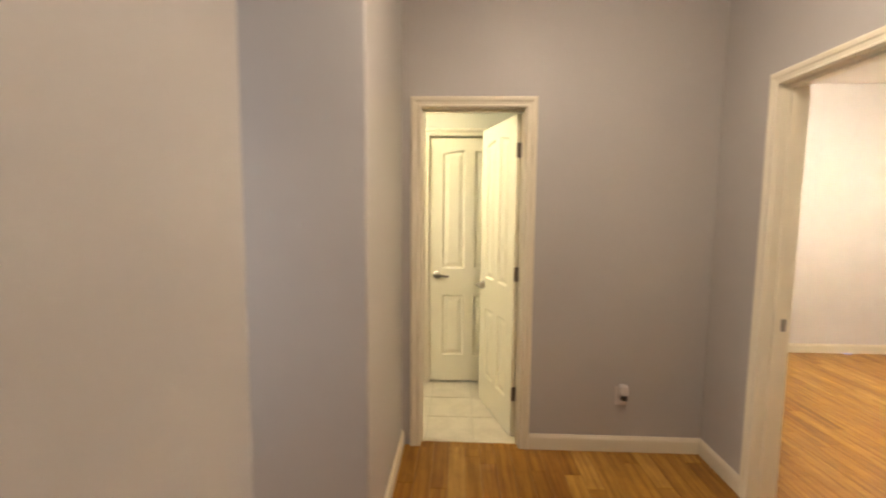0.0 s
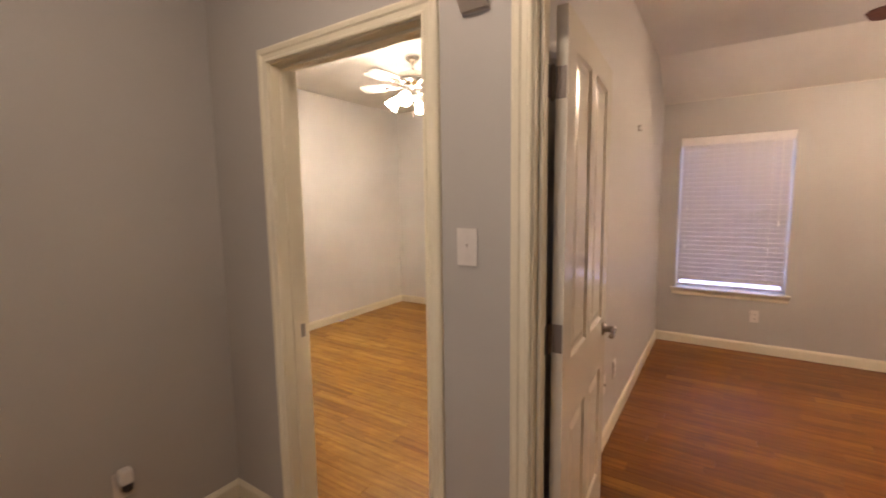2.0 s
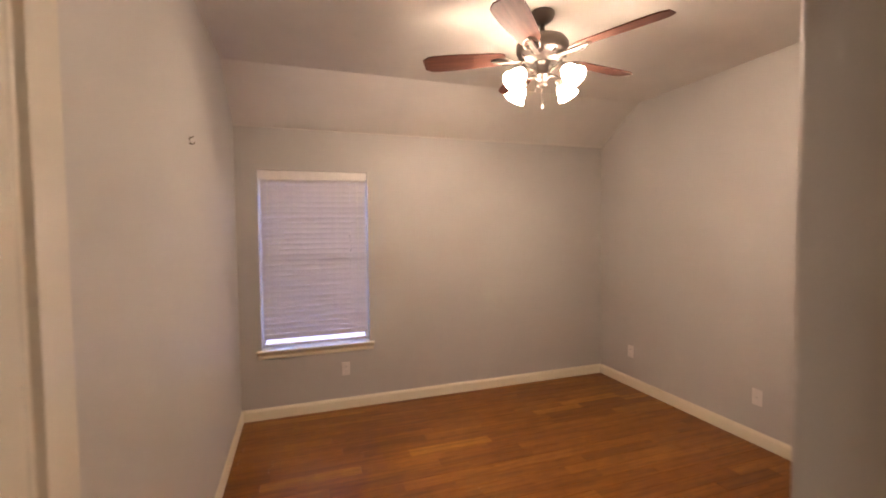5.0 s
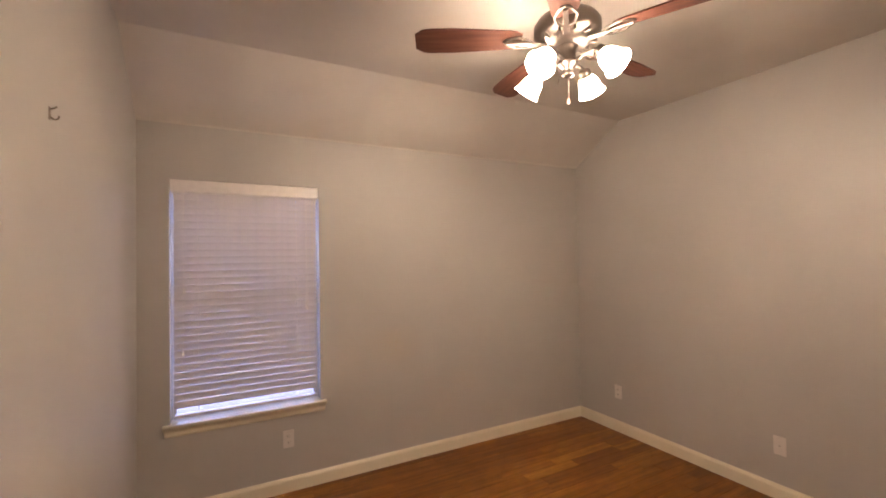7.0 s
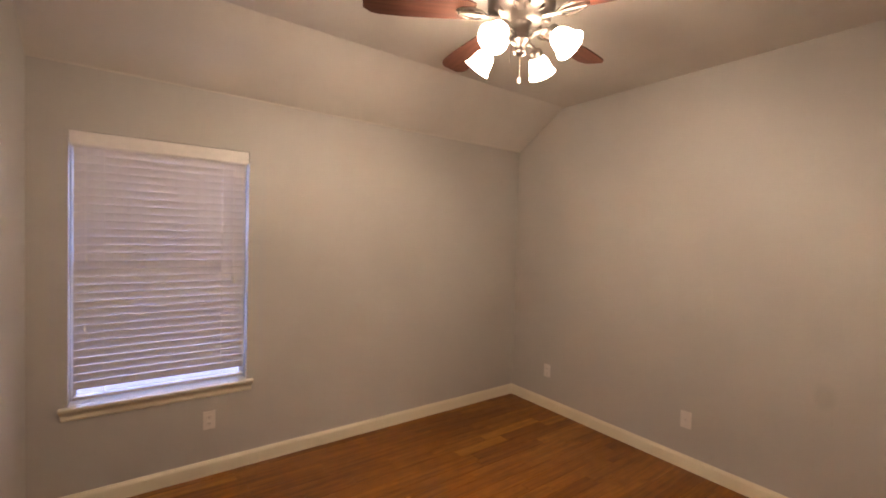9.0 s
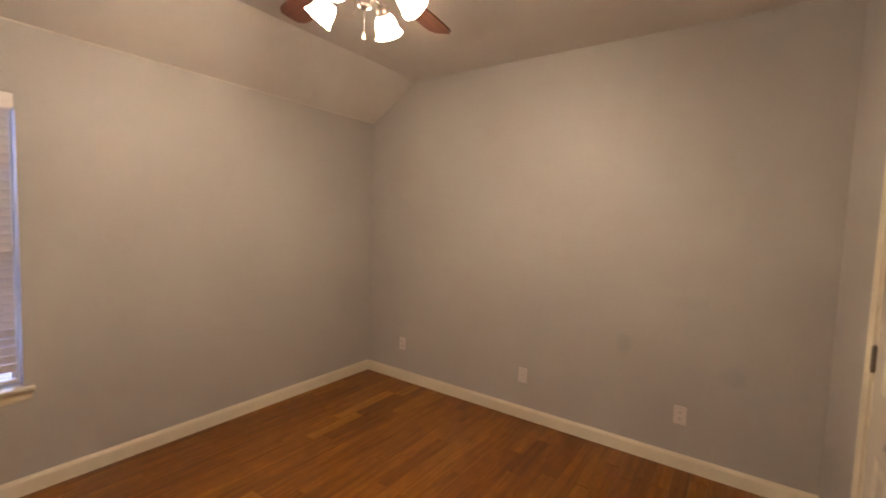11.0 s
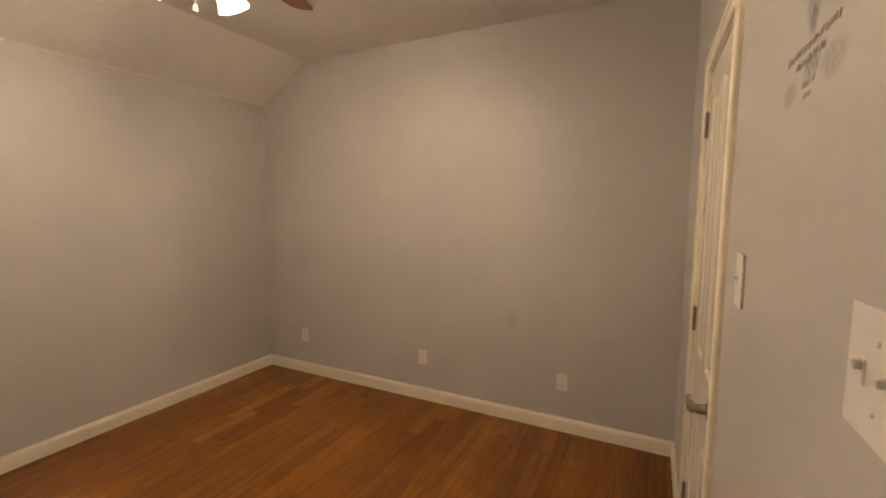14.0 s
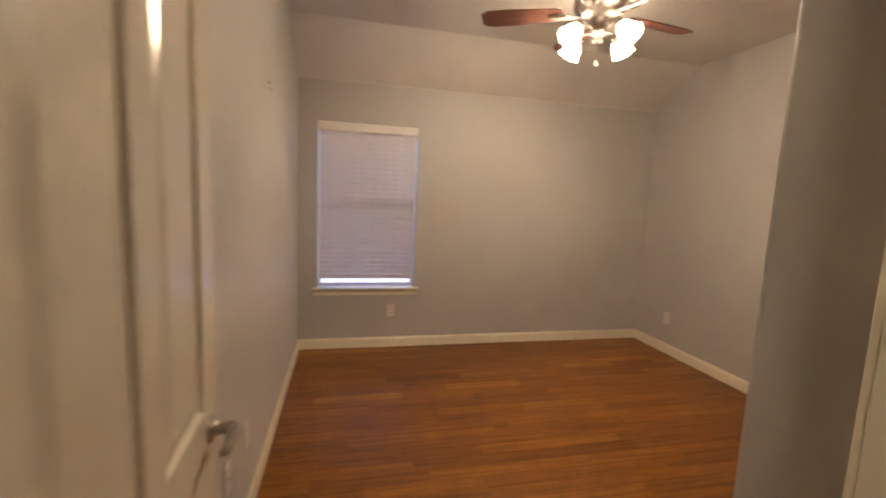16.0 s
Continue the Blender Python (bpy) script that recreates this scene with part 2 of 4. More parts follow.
def wash(name, color, strength):
    """A watercolour blot: transparent towards its rim and mottled."""
    m, nt, b = nodes_of(name)
    co = nt.nodes.new("ShaderNodeTexCoord").outputs["Generated"]
    mp = nt.nodes.new("ShaderNodeMapping")
    mp.vector_type = "TEXTURE"
    mp.inputs["Location"].default_value, mp.inputs["Scale"].default_value = (0.5, 0.5, 0.5), (0.5, 0.5, 0.5)
    nt.links.new(co, mp.inputs[0])
    ball = nt.nodes.new("ShaderNodeTexGradient")
    ball.gradient_type = "SPHERICAL"
    nt.links.new(mp.outputs[0], ball.inputs[0])
    soft = ramp(nt, ball.outputs[1], [(0.0, (0, 0, 0)), (0.45, (1, 1, 1))])
    n = tex(nt, "ShaderNodeTexNoise", nt.nodes.new("ShaderNodeTexCoord").outputs["Object"], Scale=110.0, Detail=6.0, Roughness=0.7)
    mott = ramp(nt, n.outputs[0], [(0.38, (0.35, 0.35, 0.35)), (0.62, (1, 1, 1))])
    mul = nt.nodes.new("ShaderNodeMath")
    mul.operation = "MULTIPLY"
    nt.links.new(soft.outputs[0], mul.inputs[0])
    nt.links.new(mott.outputs[0], mul.inputs[1])
    mul2 = nt.nodes.new("ShaderNodeMath")
    mul2.operation = "MULTIPLY"
    mul2.inputs[1].default_value = strength
    nt.links.new(mul.outputs[0], mul2.inputs[0])
    nt.links.new(mul2.outputs[0], b.inputs["Alpha"])
    b.inputs["Base Color"].default_value = (*color, 1)
    b.inputs["Roughness"].default_value = 0.6
    return m


DECAL_BLUE = wash("faded_blue_print", (0.25, 0.265, 0.265), 0.45)
DECAL_PINK = wash("faded_pink_print", (0.32, 0.25, 0.225), 0.28)
DECAL_BROWN = plain("faded_brown_print", (0.315, 0.27, 0.225), 0.6)
PATIO = painted("patio_concrete", (0.115, 0.112, 0.140), rough=0.9, bump=0.6, scale=30)
CAULK = painted("caulk_line", (0.56, 0.52, 0.46), rough=0.6, bump=0.05)


# ---------------------------------------------------------------- mesh helpers
def part(name, bm, material, parent=None, label="", smooth=False):
    """Links a bmesh as one mesh object."""
    me = bpy.data.meshes.new(name)
    bmesh.ops.recalc_face_normals(bm, faces=bm.faces)
    if smooth:
        for f in bm.faces:
            f.smooth = True
    bm.to_mesh(me)
    bm.free()
    me.materials.append(material)
    ob = new(name, me)
    if parent is not None:
        ob.parent = parent
    return tagged(ob, label)


def box(bm, a, b, bevel=0.0, segments=1):
    """A box between two corners, its edges rounded by bevel."""
    m = Matrix.LocRotScale([(p + q) / 2 for p, q in zip(a, b)], None, [max(abs(q - p), 1e-4) for p, q in zip(a, b)])
    made = bmesh.ops.create_cube(bm, size=1.0, matrix=m)["verts"]
    if bevel:
        edges = list({e for v in made for e in v.link_edges})
        bmesh.ops.bevel(bm, geom=edges, offset=bevel, segments=segments, profile=0.6, affect="EDGES")
    return bm


def lathe(bm, profile, steps=28, m=None):
    """A turned shape: profile of (radius, height)."""
    rings = []
    for r, z in profile:
        rings.append([bm.verts.new((m or Matrix()) @ Vector((r * math.cos(2 * math.pi * i / steps), r * math.sin(2 * math.pi * i / steps), z)))
                      for i in range(steps)])
    for lo, hi in zip(rings, rings[1:]):
        for i in range(steps):
            bm.faces.new((lo[i], lo[(i + 1) % steps], hi[(i + 1) % steps], hi[i]))
    if profile[0][0] > 1e-5:
        bm.faces.new(rings[0][::-1])
    if profile[-1][0] > 1e-5:
        bm.faces.new(rings[-1])
    return bm


def tube(bm, points, radius, steps=8):
    """A round bar along points, with one radius or one a point."""
    pts = [Vector(p) for p in points]
    radii = radius if isinstance(radius, (list, tuple)) else [radius] * len(pts)
    rings = []
    for i, (p, r) in enumerate(zip(pts, radii)):
        d = (pts[min(i + 1, len(pts) - 1)] - pts[max(i - 1, 0)]).normalized()
        q = d.to_track_quat("Z", "Y")
        rings.append([bm.verts.new(p + q @ Vector((r * math.cos(2 * math.pi * k / steps), r * math.sin(2 * math.pi * k / steps), 0)))
                      for k in range(steps)])
    for lo, hi in zip(rings, rings[1:]):
        for k in range(steps):
            bm.faces.new((lo[k], lo[(k + 1) % steps], hi[(k + 1) % steps], hi[k]))
    bm.faces.new(rings[0][::-1])
    bm.faces.new(rings[-1])
    return bm


def extrude_profile(bm, outline, frame_at, stations):
    """Sweeps a closed outline of (u, v) through stations; frame_at(s, u, v) gives the place."""
    rings = [[bm.verts.new(frame_at(s, u, v)) for u, v in outline] for s in stations]
    n = len(outline)
    for lo, hi in zip(rings, rings[1:]):
        for i in range(n):
            bm.faces.new((lo[i], lo[(i + 1) % n], hi[(i + 1) % n], hi[i]))
    bm.faces.new(rings[0][::-1])
    bm.faces.new(rings[-1])
    return bm


def structure(name, bm, material, label="", smooth=False):
    ob = part(name, bm, material, None, label, smooth)
    return tagged(ob, label, kind="structure")


# ---------------------------------------------------------------- plan
H = 2.730
HX0, HX1, HY0, HY1 = 2.19, 4.00, 1.00, 5.00          # hall
T = 0.12
BX0, BX1, BY0, BY1 = 4.380, 7.79, 0.00, 3.54           # bedroom
PASS_Y = 2.483                                         # return wall of the entry recess
CREASE_X, CREASE_Z = 7.27, 2.41                       # sloping part of the ceiling
RX1, RY0, RY1 = 7.79, 3.66, 6.97                      # second room
DOOR_H = 2.038
COR = (3.155, 4.05)                                   # corridor opening in the west wall
D1 = (3.802, 4.555)
D2 = (2.662, 3.435)
BD = (2.305, 2.905)                                   # bathroom door, in x
CD = (0.826, 1.466)                                    # closet door, in y
WIN = (2.485, 3.375, 0.575, 2.065)                    # window: y, y, sill, head


def wall_mesh(y0, y1, z1, openings, at, round_ends):
    """A wall slab as one solid: doorways are notches in its outline; window openings are framed by four blocks."""
    bm = bmesh.new()
    if any(za > 0 for _, _, za, _ in openings):
        (ya, yb, za, zb), = openings
        for p, q, low, high in ((y0, ya, 0, z1), (yb, y1, 0, z1), (ya, yb, 0, za), (ya, yb, zb, z1)):
            box(bm, at(0, p, low), at(1, q, high))
    else:
        outline = [(y0, 0)]
        for ya, yb, _, zb in sorted(openings):
            outline += [(ya, 0), (ya, zb), (yb, zb), (yb, 0)]
        outline += [(y1, 0), (y1, z1), (y0, z1)]
        near, far = ([bm.verts.new(at(side, u, v)) for u, v in outline] for side in (0, 1))
        bm.faces.new(near), bm.faces.new(far[::-1])
        for i in range(len(outline)):
            k = (i + 1) % len(outline)
            bm.faces.new((near[k], near[i], far[i], far[k]))
    if round_ends:
        es = [e for e in bm.edges if abs(e.verts[0].co.z - e.verts[1].co.z) > 1.5
              and any(abs(e.verts[0].co.x - ex) < 1e-4 and abs(e.verts[0].co.y - ey) < 1e-4 for ex, ey in round_ends)]
        bmesh.ops.bevel(bm, geom=es, offset=0.014, segments=5, profile=0.5, affect="EDGES")
    return bm


def wall_x(name, x0, x1, y0, y1, openings=(), z1=H, material=None, label="grey painted drywall wall", round_ends=()):
    """A wall that runs along y, between faces x0 and x1, with openings (ya, yb, za, zb)."""
    bm = wall_mesh(y0, y1, z1, openings, lambda side, u, v: ((x0, x1)[side], u, v), round_ends)
    return structure(name, bm, material or WALL, label)


def wall_y(name, x0, x1, y0, y1, openings=(), z1=H, material=None, label="grey painted drywall wall", round_ends=()):
    """A wall that runs along x, between faces y0 and y1, with openings (xa, xb, za, zb)."""
    bm = wall_mesh(x0, x1, z1, openings, lambda side, u, v: (u, (y0, y1)[side], v), round_ends)
    return structure(name, bm, material or WALL, label)


J = 0.018   # jamb board thickness
# hall
wall_x("wall_hall_east", 4.0, 4.06, HY0, 7.09, [(D2[0] - J, D2[1] + J, 0, DOOR_H + J), (D1[0] - J, D1[1] + J, 0, DOOR_H + J)])
wall_x("wall_second_room_west", 4.06, 4.12, RY0, RY1, [(D1[0] - J, D1[1] + J, 0, DOOR_H + J)], material=WALL_FAR, label="cream painted drywall wall")
wall_x("wall_recess_west", 4.06, 4.108, PASS_Y, BY1, [(D2[0] - J, D2[1] + J, 0, DOOR_H + J)])
wall_x("wall_hall_west", 2.07, HX0, COR[1], 5.0, round_ends=[(HX0, COR[1])])
wall_x("wall_hall_west_near", 2.07, HX0, HY0, COR[0], round_ends=[(HX0, COR[0])])
wall_y("wall_corridor_north", 0.6, 2.07, COR[1], 4.37)
wall_y("wall_corridor_south", 0.6, 2.07, 3.04, COR[0])
wall_x("wall_corridor_end", 0.48, 0.6, 3.04, 4.37)
wall_y("wall_hall_north", 2.07, 4.0, 5.0, 5.06, [(BD[0] - J, BD[1] + J, 0, DOOR_H + J)])
wall_y("wall_bathroom_south", 1.2, 4.0, 5.06, 5.12, [(BD[0] - J, BD[1] + J, 0, DOOR_H + J)], material=WALL_BATH, label="pale painted drywall wall")
wall_y("wall_hall_south", 2.07, 4.06, HY0 - T, HY0)
# bathroom
BACK = (2.285, 2.94)
wall_y("wall_bathroom_north", 1.2, 4.0, 5.96, 6.08, [(BACK[0] - J, BACK[1] + J, 0, DOOR_H + J)], material=WALL_BATH, label="pale painted drywall wall")
wall_x("wall_bathroom_west", 1.08, 1.2, 5.06, 6.08, material=WALL_BATH, label="pale painted drywall wall")
wall_x("wall_bathroom_east", 3.6, 3.72, 5.12, 5.96, material=WALL_BATH, label="pale painted drywall wall")
wall_x("wall_linen_closet_west", 2.0, 2.1, 6.08, 6.3, material=WALL_BATH, label="pale painted drywall wall")
wall_x("wall_linen_closet_east", 3.1, 3.2, 6.08, 6.3, material=WALL_BATH, label="pale painted drywall wall")
wall_y("wall_linen_closet_back", 2.0, 3.2, 6.3, 6.4, material=WALL_BATH, label="pale painted drywall wall")
# second room
wall_y("wall_second_room_north", 4.06, RX1 + T, RY1, RY1 + T, material=WALL_FAR, label="cream painted drywall wall")
wall_x("wall_second_room_east", RX1, RX1 + T, RY0, RY1, material=WALL_FAR, label="cream painted drywall wall")
wall_y("wall_second_room_south", 4.12, RX1 + T, 3.60, RY0, material=WALL_FAR, label="cream painted drywall wall")
# bedroom
wall_y("wall_bedroom_north", 4.108, BX1, BY1, 3.60)
wall_x("wall_bedroom_east", BX1, BX1 + 0.15, -0.15, 3.60, [WIN])
wall_y("wall_bedroom_south", BX0 - T, BX1, -0.15, BY0, material=WALL_SMUDGED)
wall_x("wall_bedroom_west", BX0 - T, BX0, BY0, PASS_Y - T, [(CD[0] - J, CD[1] + J, 0, DOOR_H + J)])
wall_y("wall_recess_south", 4.108, BX0, PASS_Y - T, PASS_Y, round_ends=[(BX0, PASS_Y)])
wall_x("wall_closet_back", 4.10, 4.13, 0.3, 1.9)
wall_y("wall_closet_south", 4.13, BX0 - T, 0.3, 0.4)
wall_y("wall_closet_north", 4.13, BX0 - T, 1.8, 1.9)

# ceilings
structure("ceiling_hall", box(bmesh.new(), (0.48, 0.88, H), (4.0, 5.06, H + 0.1)), CEIL, "flat painted ceiling")
structure("ceiling_bathroom", box(bmesh.new(), (1.08, 5.12, 2.60), (4.0, 6.4, H + 0.1)), WALL_BATH, "pale painted ceiling")
structure("ceiling_second_room", box(bmesh.new(), (4.06, 3.62, H), (RX1 + T, RY1 + T, H + 0.1)), CEIL_FAR, "white painted ceiling")
bm = bmesh.new()
extrude_profile(bm, [(4.06, H), (CREASE_X, H), (BX1, CREASE_Z), (BX1 + 0.15, CREASE_Z), (BX1 + 0.15, H + 0.1), (4.06, H + 0.1)],
                lambda s, u, v: (u, s, v), [-0.15, 3.60])
structure("ceiling_bedroom", bm, CEIL, "painted ceiling with one sloping side")
# raised seam of paint where the slope meets the window wall
bm = bmesh.new()
box(bm, (BX1 - 0.004, BY0, CREASE_Z - 0.006), (BX1, BY1, CREASE_Z + 0.004))
structure("trim_ceiling_seam", bm, CAULK, "pale caulked seam under the sloping ceiling")


# ---------------------------------------------------------------- trim
CASE = [(0.000, 0.0), (0.0, 0.011), (0.004, 0.014), (0.010, 0.014), (0.014, 0.010), (0.030, 0.012), (0.036, 0.017), (0.050, 0.018),
        (0.058, 0.014), (0.060, 0.010), (0.060, 0.0)]


def casing(name, axis, face, side, a, b, top, reveal=0.005):
    """Moulded casing round an opening from a to b, mitred, on a wall face; side is the way that it stands proud."""
    bm = bmesh.new()

    def at(along, z, v):
        return (face + side * v, along, z) if axis == "x" else (along, face + side * v, z)

    rows = []
    a0, b0, t0 = a - reveal, b + reveal, top + reveal
    for u, v in CASE:
        rows.append([bm.verts.new(at(a0 - u, 0, v)), bm.verts.new(at(a0 - u, t0 + u, v)), bm.verts.new(at(b0 + u, t0 + u, v)), bm.verts.new(at(b0 + u, 0, v))])
    n = len(rows)
    for i in range(n):
        lo, hi = rows[i], rows[(i + 1) % n]
        for k in range(3):
            bm.faces.new((lo[k], lo[k + 1], hi[k + 1], hi[k]))
    bm.faces.new([r[0] for r in rows])
    bm.faces.new([r[3] for r in rows][::-1])
    return structure(name, bm, TRIM, "cream painted moulded door casing")


def jamb(name, axis, w0, w1, a, b, top, stop):
    """Jamb boards lining an opening, with the stop strip at depth stop."""
    bm = bmesh.new()

    def bx(p, q, c, d, z0, z1, bevel=0.0015):
        box(bm, (p, c, z0) if axis == "x" else (c, p, z0), (q, d, z1) if axis == "x" else (d, q, z1), bevel)

    bx(w0, w1, a - J, a, 0, top)
    bx(w0, w1, b, b + J, 0, top)
    bx(w0, w1, a - J, b + J, top, top + J)
    s0, s1 = stop, stop + 0.035
    bx(s0, s1, a, a + 0.011, 0, top - 0.011)
    bx(s0, s1, b - 0.011, b, 0, top - 0.011)
    bx(s0, s1, a, b, top - 0.011, top)
    return structure(name, bm, TRIM, "cream painted door jamb with stop")


casing("casing_second_room_door", "x", 4.0, -1, *D1, DOOR_H)
casing("casing_second_room_inner", "x", 4.12, 1, *D1, DOOR_H)
jamb("jamb_second_room_door", "x", 3.999, 4.121, *D1, DOOR_H, 4.04)
casing("casing_bedroom_door", "x", 4.0, -1, *D2, DOOR_H)
casing("casing_bedroom_inner", "x", 4.108, 1, *D2, DOOR_H)
jamb("jamb_bedroom_door", "x", 3.999, 4.109, *D2, DOOR_H, 4.033)
casing("casing_bathroom_door", "y", 5.0, -1, *BD, DOOR_H)
casing("casing_bathroom_inner", "y", 5.12, 1, *BD, DOOR_H)
jamb("jamb_bathroom_door", "y", 4.999, 5.121, *BD, DOOR_H, 5.04)
casing("casing_linen_door", "y", 5.96, -1, *BACK, DOOR_H)
jamb("jamb_linen_door", "y", 5.959, 6.08, *BACK, DOOR_H, 6.01)
casing("casing_closet_door", "x", BX0, 1, *CD, DOOR_H)
jamb("jamb_closet_door", "x", BX0 - T, BX0 + 0.001, *CD, DOOR_H, BX0 - 0.075)

BASE = [(0, 0), (0.014, 0), (0.014, 0.072), (0.011, 0.082), (0.007, 0.088), (0.005, 0.095), (0, 0.095)]


def baseboard(name, axis, face, side, a, b, mitre_a=0, mitre_b=0):
    """Moulded board along a wall; mitre 1 shortens its outer edge at an inside corner, -1 lengthens it at an outside one."""
    bm = bmesh.new()

    def at(s, u, v):
        along = (a + mitre_a * u) if s == 0 else (b - mitre_b * u)
        return (face + side * u, along, v) if axis == "x" else (along, face + side * u, v)

    extrude_profile(bm, BASE, at, [0, 1])
    return structure(name, bm, TRIM, "cream painted baseboard")


C = 0.065
baseboard("baseboard_hall_north_a", "y", 5.0, -1, BD[1] + C, 4.0, 0, 1)
baseboard("baseboard_hall_east_a", "x", 4.0, -1, D1[1] + C, 5.0, 0, 1)
baseboard("baseboard_hall_east_b", "x", 4.0, -1, D2[1] + C, D1[0] - C)
baseboard("baseboard_hall_east_c", "x", 4.0, -1, HY0, D2[0] - C)
baseboard("baseboard_hall_west", "x", HX0, 1, COR[1], 5.0, -1, 0)
baseboard("baseboard_hall_west_near", "x", HX0, 1, HY0, COR[0], 0, -1)
baseboard("baseboard_corridor", "y", COR[1], -1, 0.6, HX0, 0, -1)
baseboard("baseboard_bedroom_north", "y", BY1, -1, 4.134, BX1, 0, 1)
baseboard("baseboard_bedroom_east", "x", BX1, -1, BY0, BY1, 1, 1)
baseboard("baseboard_bedroom_south", "y", BY0, 1, BX0, BX1, 1, 1)
baseboard("baseboard_bedroom_west_a", "x", BX0, 1, BY0, CD[0] - C, 1, 0)
baseboard("baseboard_bedroom_west_b", "x", BX0, 1, CD[1] + C, PASS_Y, 0, -1)
baseboard("baseboard_recess", "y", PASS_Y, 1, 4.135, BX0, 0, -1)
baseboard("baseboard_second_room_north", "y", RY1, -1, 4.12, RX1, 1, 1)
baseboard("baseboard_second_room_east", "x", RX1, -1, RY0, RY1, 1, 1)
baseboard("baseboard_second_room_west", "x", 4.12, 1, D1[1] + C, RY1, 0, 1)
baseboard("baseboard_second_room_south", "y", RY0, 1, 4.2, RX1, 0, 1)
baseboard("baseboard_bathroom_north", "y", 5.96, -1, 1.2, BACK[0] - C)


# ---------------------------------------------------------------- doors
def door_leaf(name, w, h, material, label, hinge_side=1, handle=True, arch=0.010, category="door", backset=0.062, hz=0.898, top_hinge=1.81):
    """A four-panel moulded leaf: hinge edge at the origin, running along +x, faces at y = 0 and y = -0.035.
    The two tall panels share one arched top."""
    root = tagged(new(name), label, category)
    th = 0.035
    st, mid = 0.105, 0.085
    pw = (w - 2 * st - mid) / 2
    xs = [0, st, st + pw, st + pw + mid, w - st, w]
    zs = [0, 0.22, 0.73, 0.955, h - 0.095, h]
    bm = bmesh.new()

    def outline(x0, x1, z0, z1, inset, curved):
        pts = [(x0 + inset, z0 + inset), (x1 - inset, z0 + inset)]
        n = 8
        for i in range(n + 1):
            x = x1 - inset + (x0 - x1 + 2 * inset) * i / n
            drop = arch * ((x - w / 2) / (w / 2 - st)) ** 2 if curved else 0
            pts.append((x, z1 - inset - drop))
        return pts

    for y, s in ((0.0, -1), (-th, 1)):
        def vert(x, z, depth):
            return bm.verts.new((x, y + s * depth, z))
        for i in range(5):
            for k in range(5):
                x0, x1, z0, z1 = xs[i], xs[i + 1], zs[k], zs[k + 1]
                if i in (1, 3) and k in (1, 3):
                    curved = k == 3
                    rings = []
                    for inset, depth in ((0.0, 0.0), (0.010, 0.0095), (0.022, 0.0095), (0.048, 0.0025)):
                        rings.append([vert(px, pz, depth) for px, pz in outline(x0, x1, z0, z1, inset, curved)])
                    m = len(rings[0])
                    for lo, hi in zip(rings, rings[1:]):
                        for j in range(m):
                            bm.faces.new((lo[j], lo[(j + 1) % m], hi[(j + 1) % m], hi[j]))
                    bm.faces.new(rings[-1])
                    if curved:
                        tops = rings[0][2:]
                        ups = [vert(v.co.x, z1, 0) for v in tops]
                        for j in range(len(tops) - 1):
                            if (tops[j].co - ups[j]
                                    .co).length > 1e-6 or (tops[j + 1].co - ups[j + 1].co).length > 1e-6:
                                bm.faces.new((tops[j], tops[j + 1], ups[j + 1], ups[j]))
                else:
                    bm.faces.new([vert(x0, z0, 0), vert(x1, z0, 0), vert(x1, z1, 0), vert(x0, z1, 0)])
    bmesh.ops.remove_doubles(bm, verts=bm.verts, dist=1e-5)
    rim = [(0, 0), (w, 0), (w, h), (0, h)]
    for (xa, za), (xb, zb) in zip(rim, rim[1:] + rim[:1]):
        bm.faces.new([bm.verts.new((xa, 0, za)), bm.verts.new((xb, 0, zb)), bm.verts.new((xb, -th, zb)), bm.verts.new((xa, -th, za))])
    bmesh.ops.remove_doubles(bm, verts=bm.verts, dist=1e-5)
    part("leaf", bm, material, root)
    for z in (0.28, 1.05, top_hinge):
        bm = bmesh.new()
        yk = 0.007 if hinge_side > 0 else -th - 0.007
        tube(bm, [(-0.004, yk, z - 0.052), (-0.004, yk, z - 0.048), (-0.004, yk, z - 0.045), (-0.004, yk, z + 0.045), (-0.004, yk, z + 0.048),
                  (-0.004, yk, z + 0.052)], [0.0035, 0.0055, 0.0075, 0.0075, 0.0055, 0.0035], 12)
        box(bm, (-0.0025, -th * 0.9, z - 0.045), (0.0008, -0.002, z + 0.045))
        box(bm, (-0.0055, min(yk, yk / 2), z - 0.045), (-0.0025, max(yk, yk / 2) - 0.001, z + 0.045))
        part("hinge", bm, HINGE, root, "aged dark nickel butt hinge")
    if handle:
        for y, s in ((0.0, 1), (-th, -1)):
            bm = bmesh.new()
            hx = w - backset
            rot = Matrix.Translation((hx, y, hz)) @ Matrix.Rotation(radians(-90 * s), 4, "X")
            lathe(bm, [(0.032, 0), (0.032, 0.004), (0.027, 0.009), (0.016, 0.012), (0.0145, 0.040), (0.0145, 0.053)], 24, rot)
            tube(bm, [(hx + 0.006, y + s * 0.047, hz), (hx - 0.028, y + s * 0.050, hz + 0.003), (hx - 0.060, y + s * 0.052, hz - 0.001),
                      (hx - 0.084, y + s * 0.051, hz - 0.006), (hx - 0.097, y + s * 0.048, hz - 0.003)], [0.0125, 0.0115, 0.010, 0.0105, 0.009], 12)
            part("lever_handle", bm, LEVER, root, "satin nickel lever handle", smooth=True)
        bm = bmesh.new()
        box(bm, (w - 0.0005, -0.029, hz - 0.030), (w + 0.0015, -0.006, hz + 0.030))
        part("latch_plate", bm, NICKEL, root)
    return root


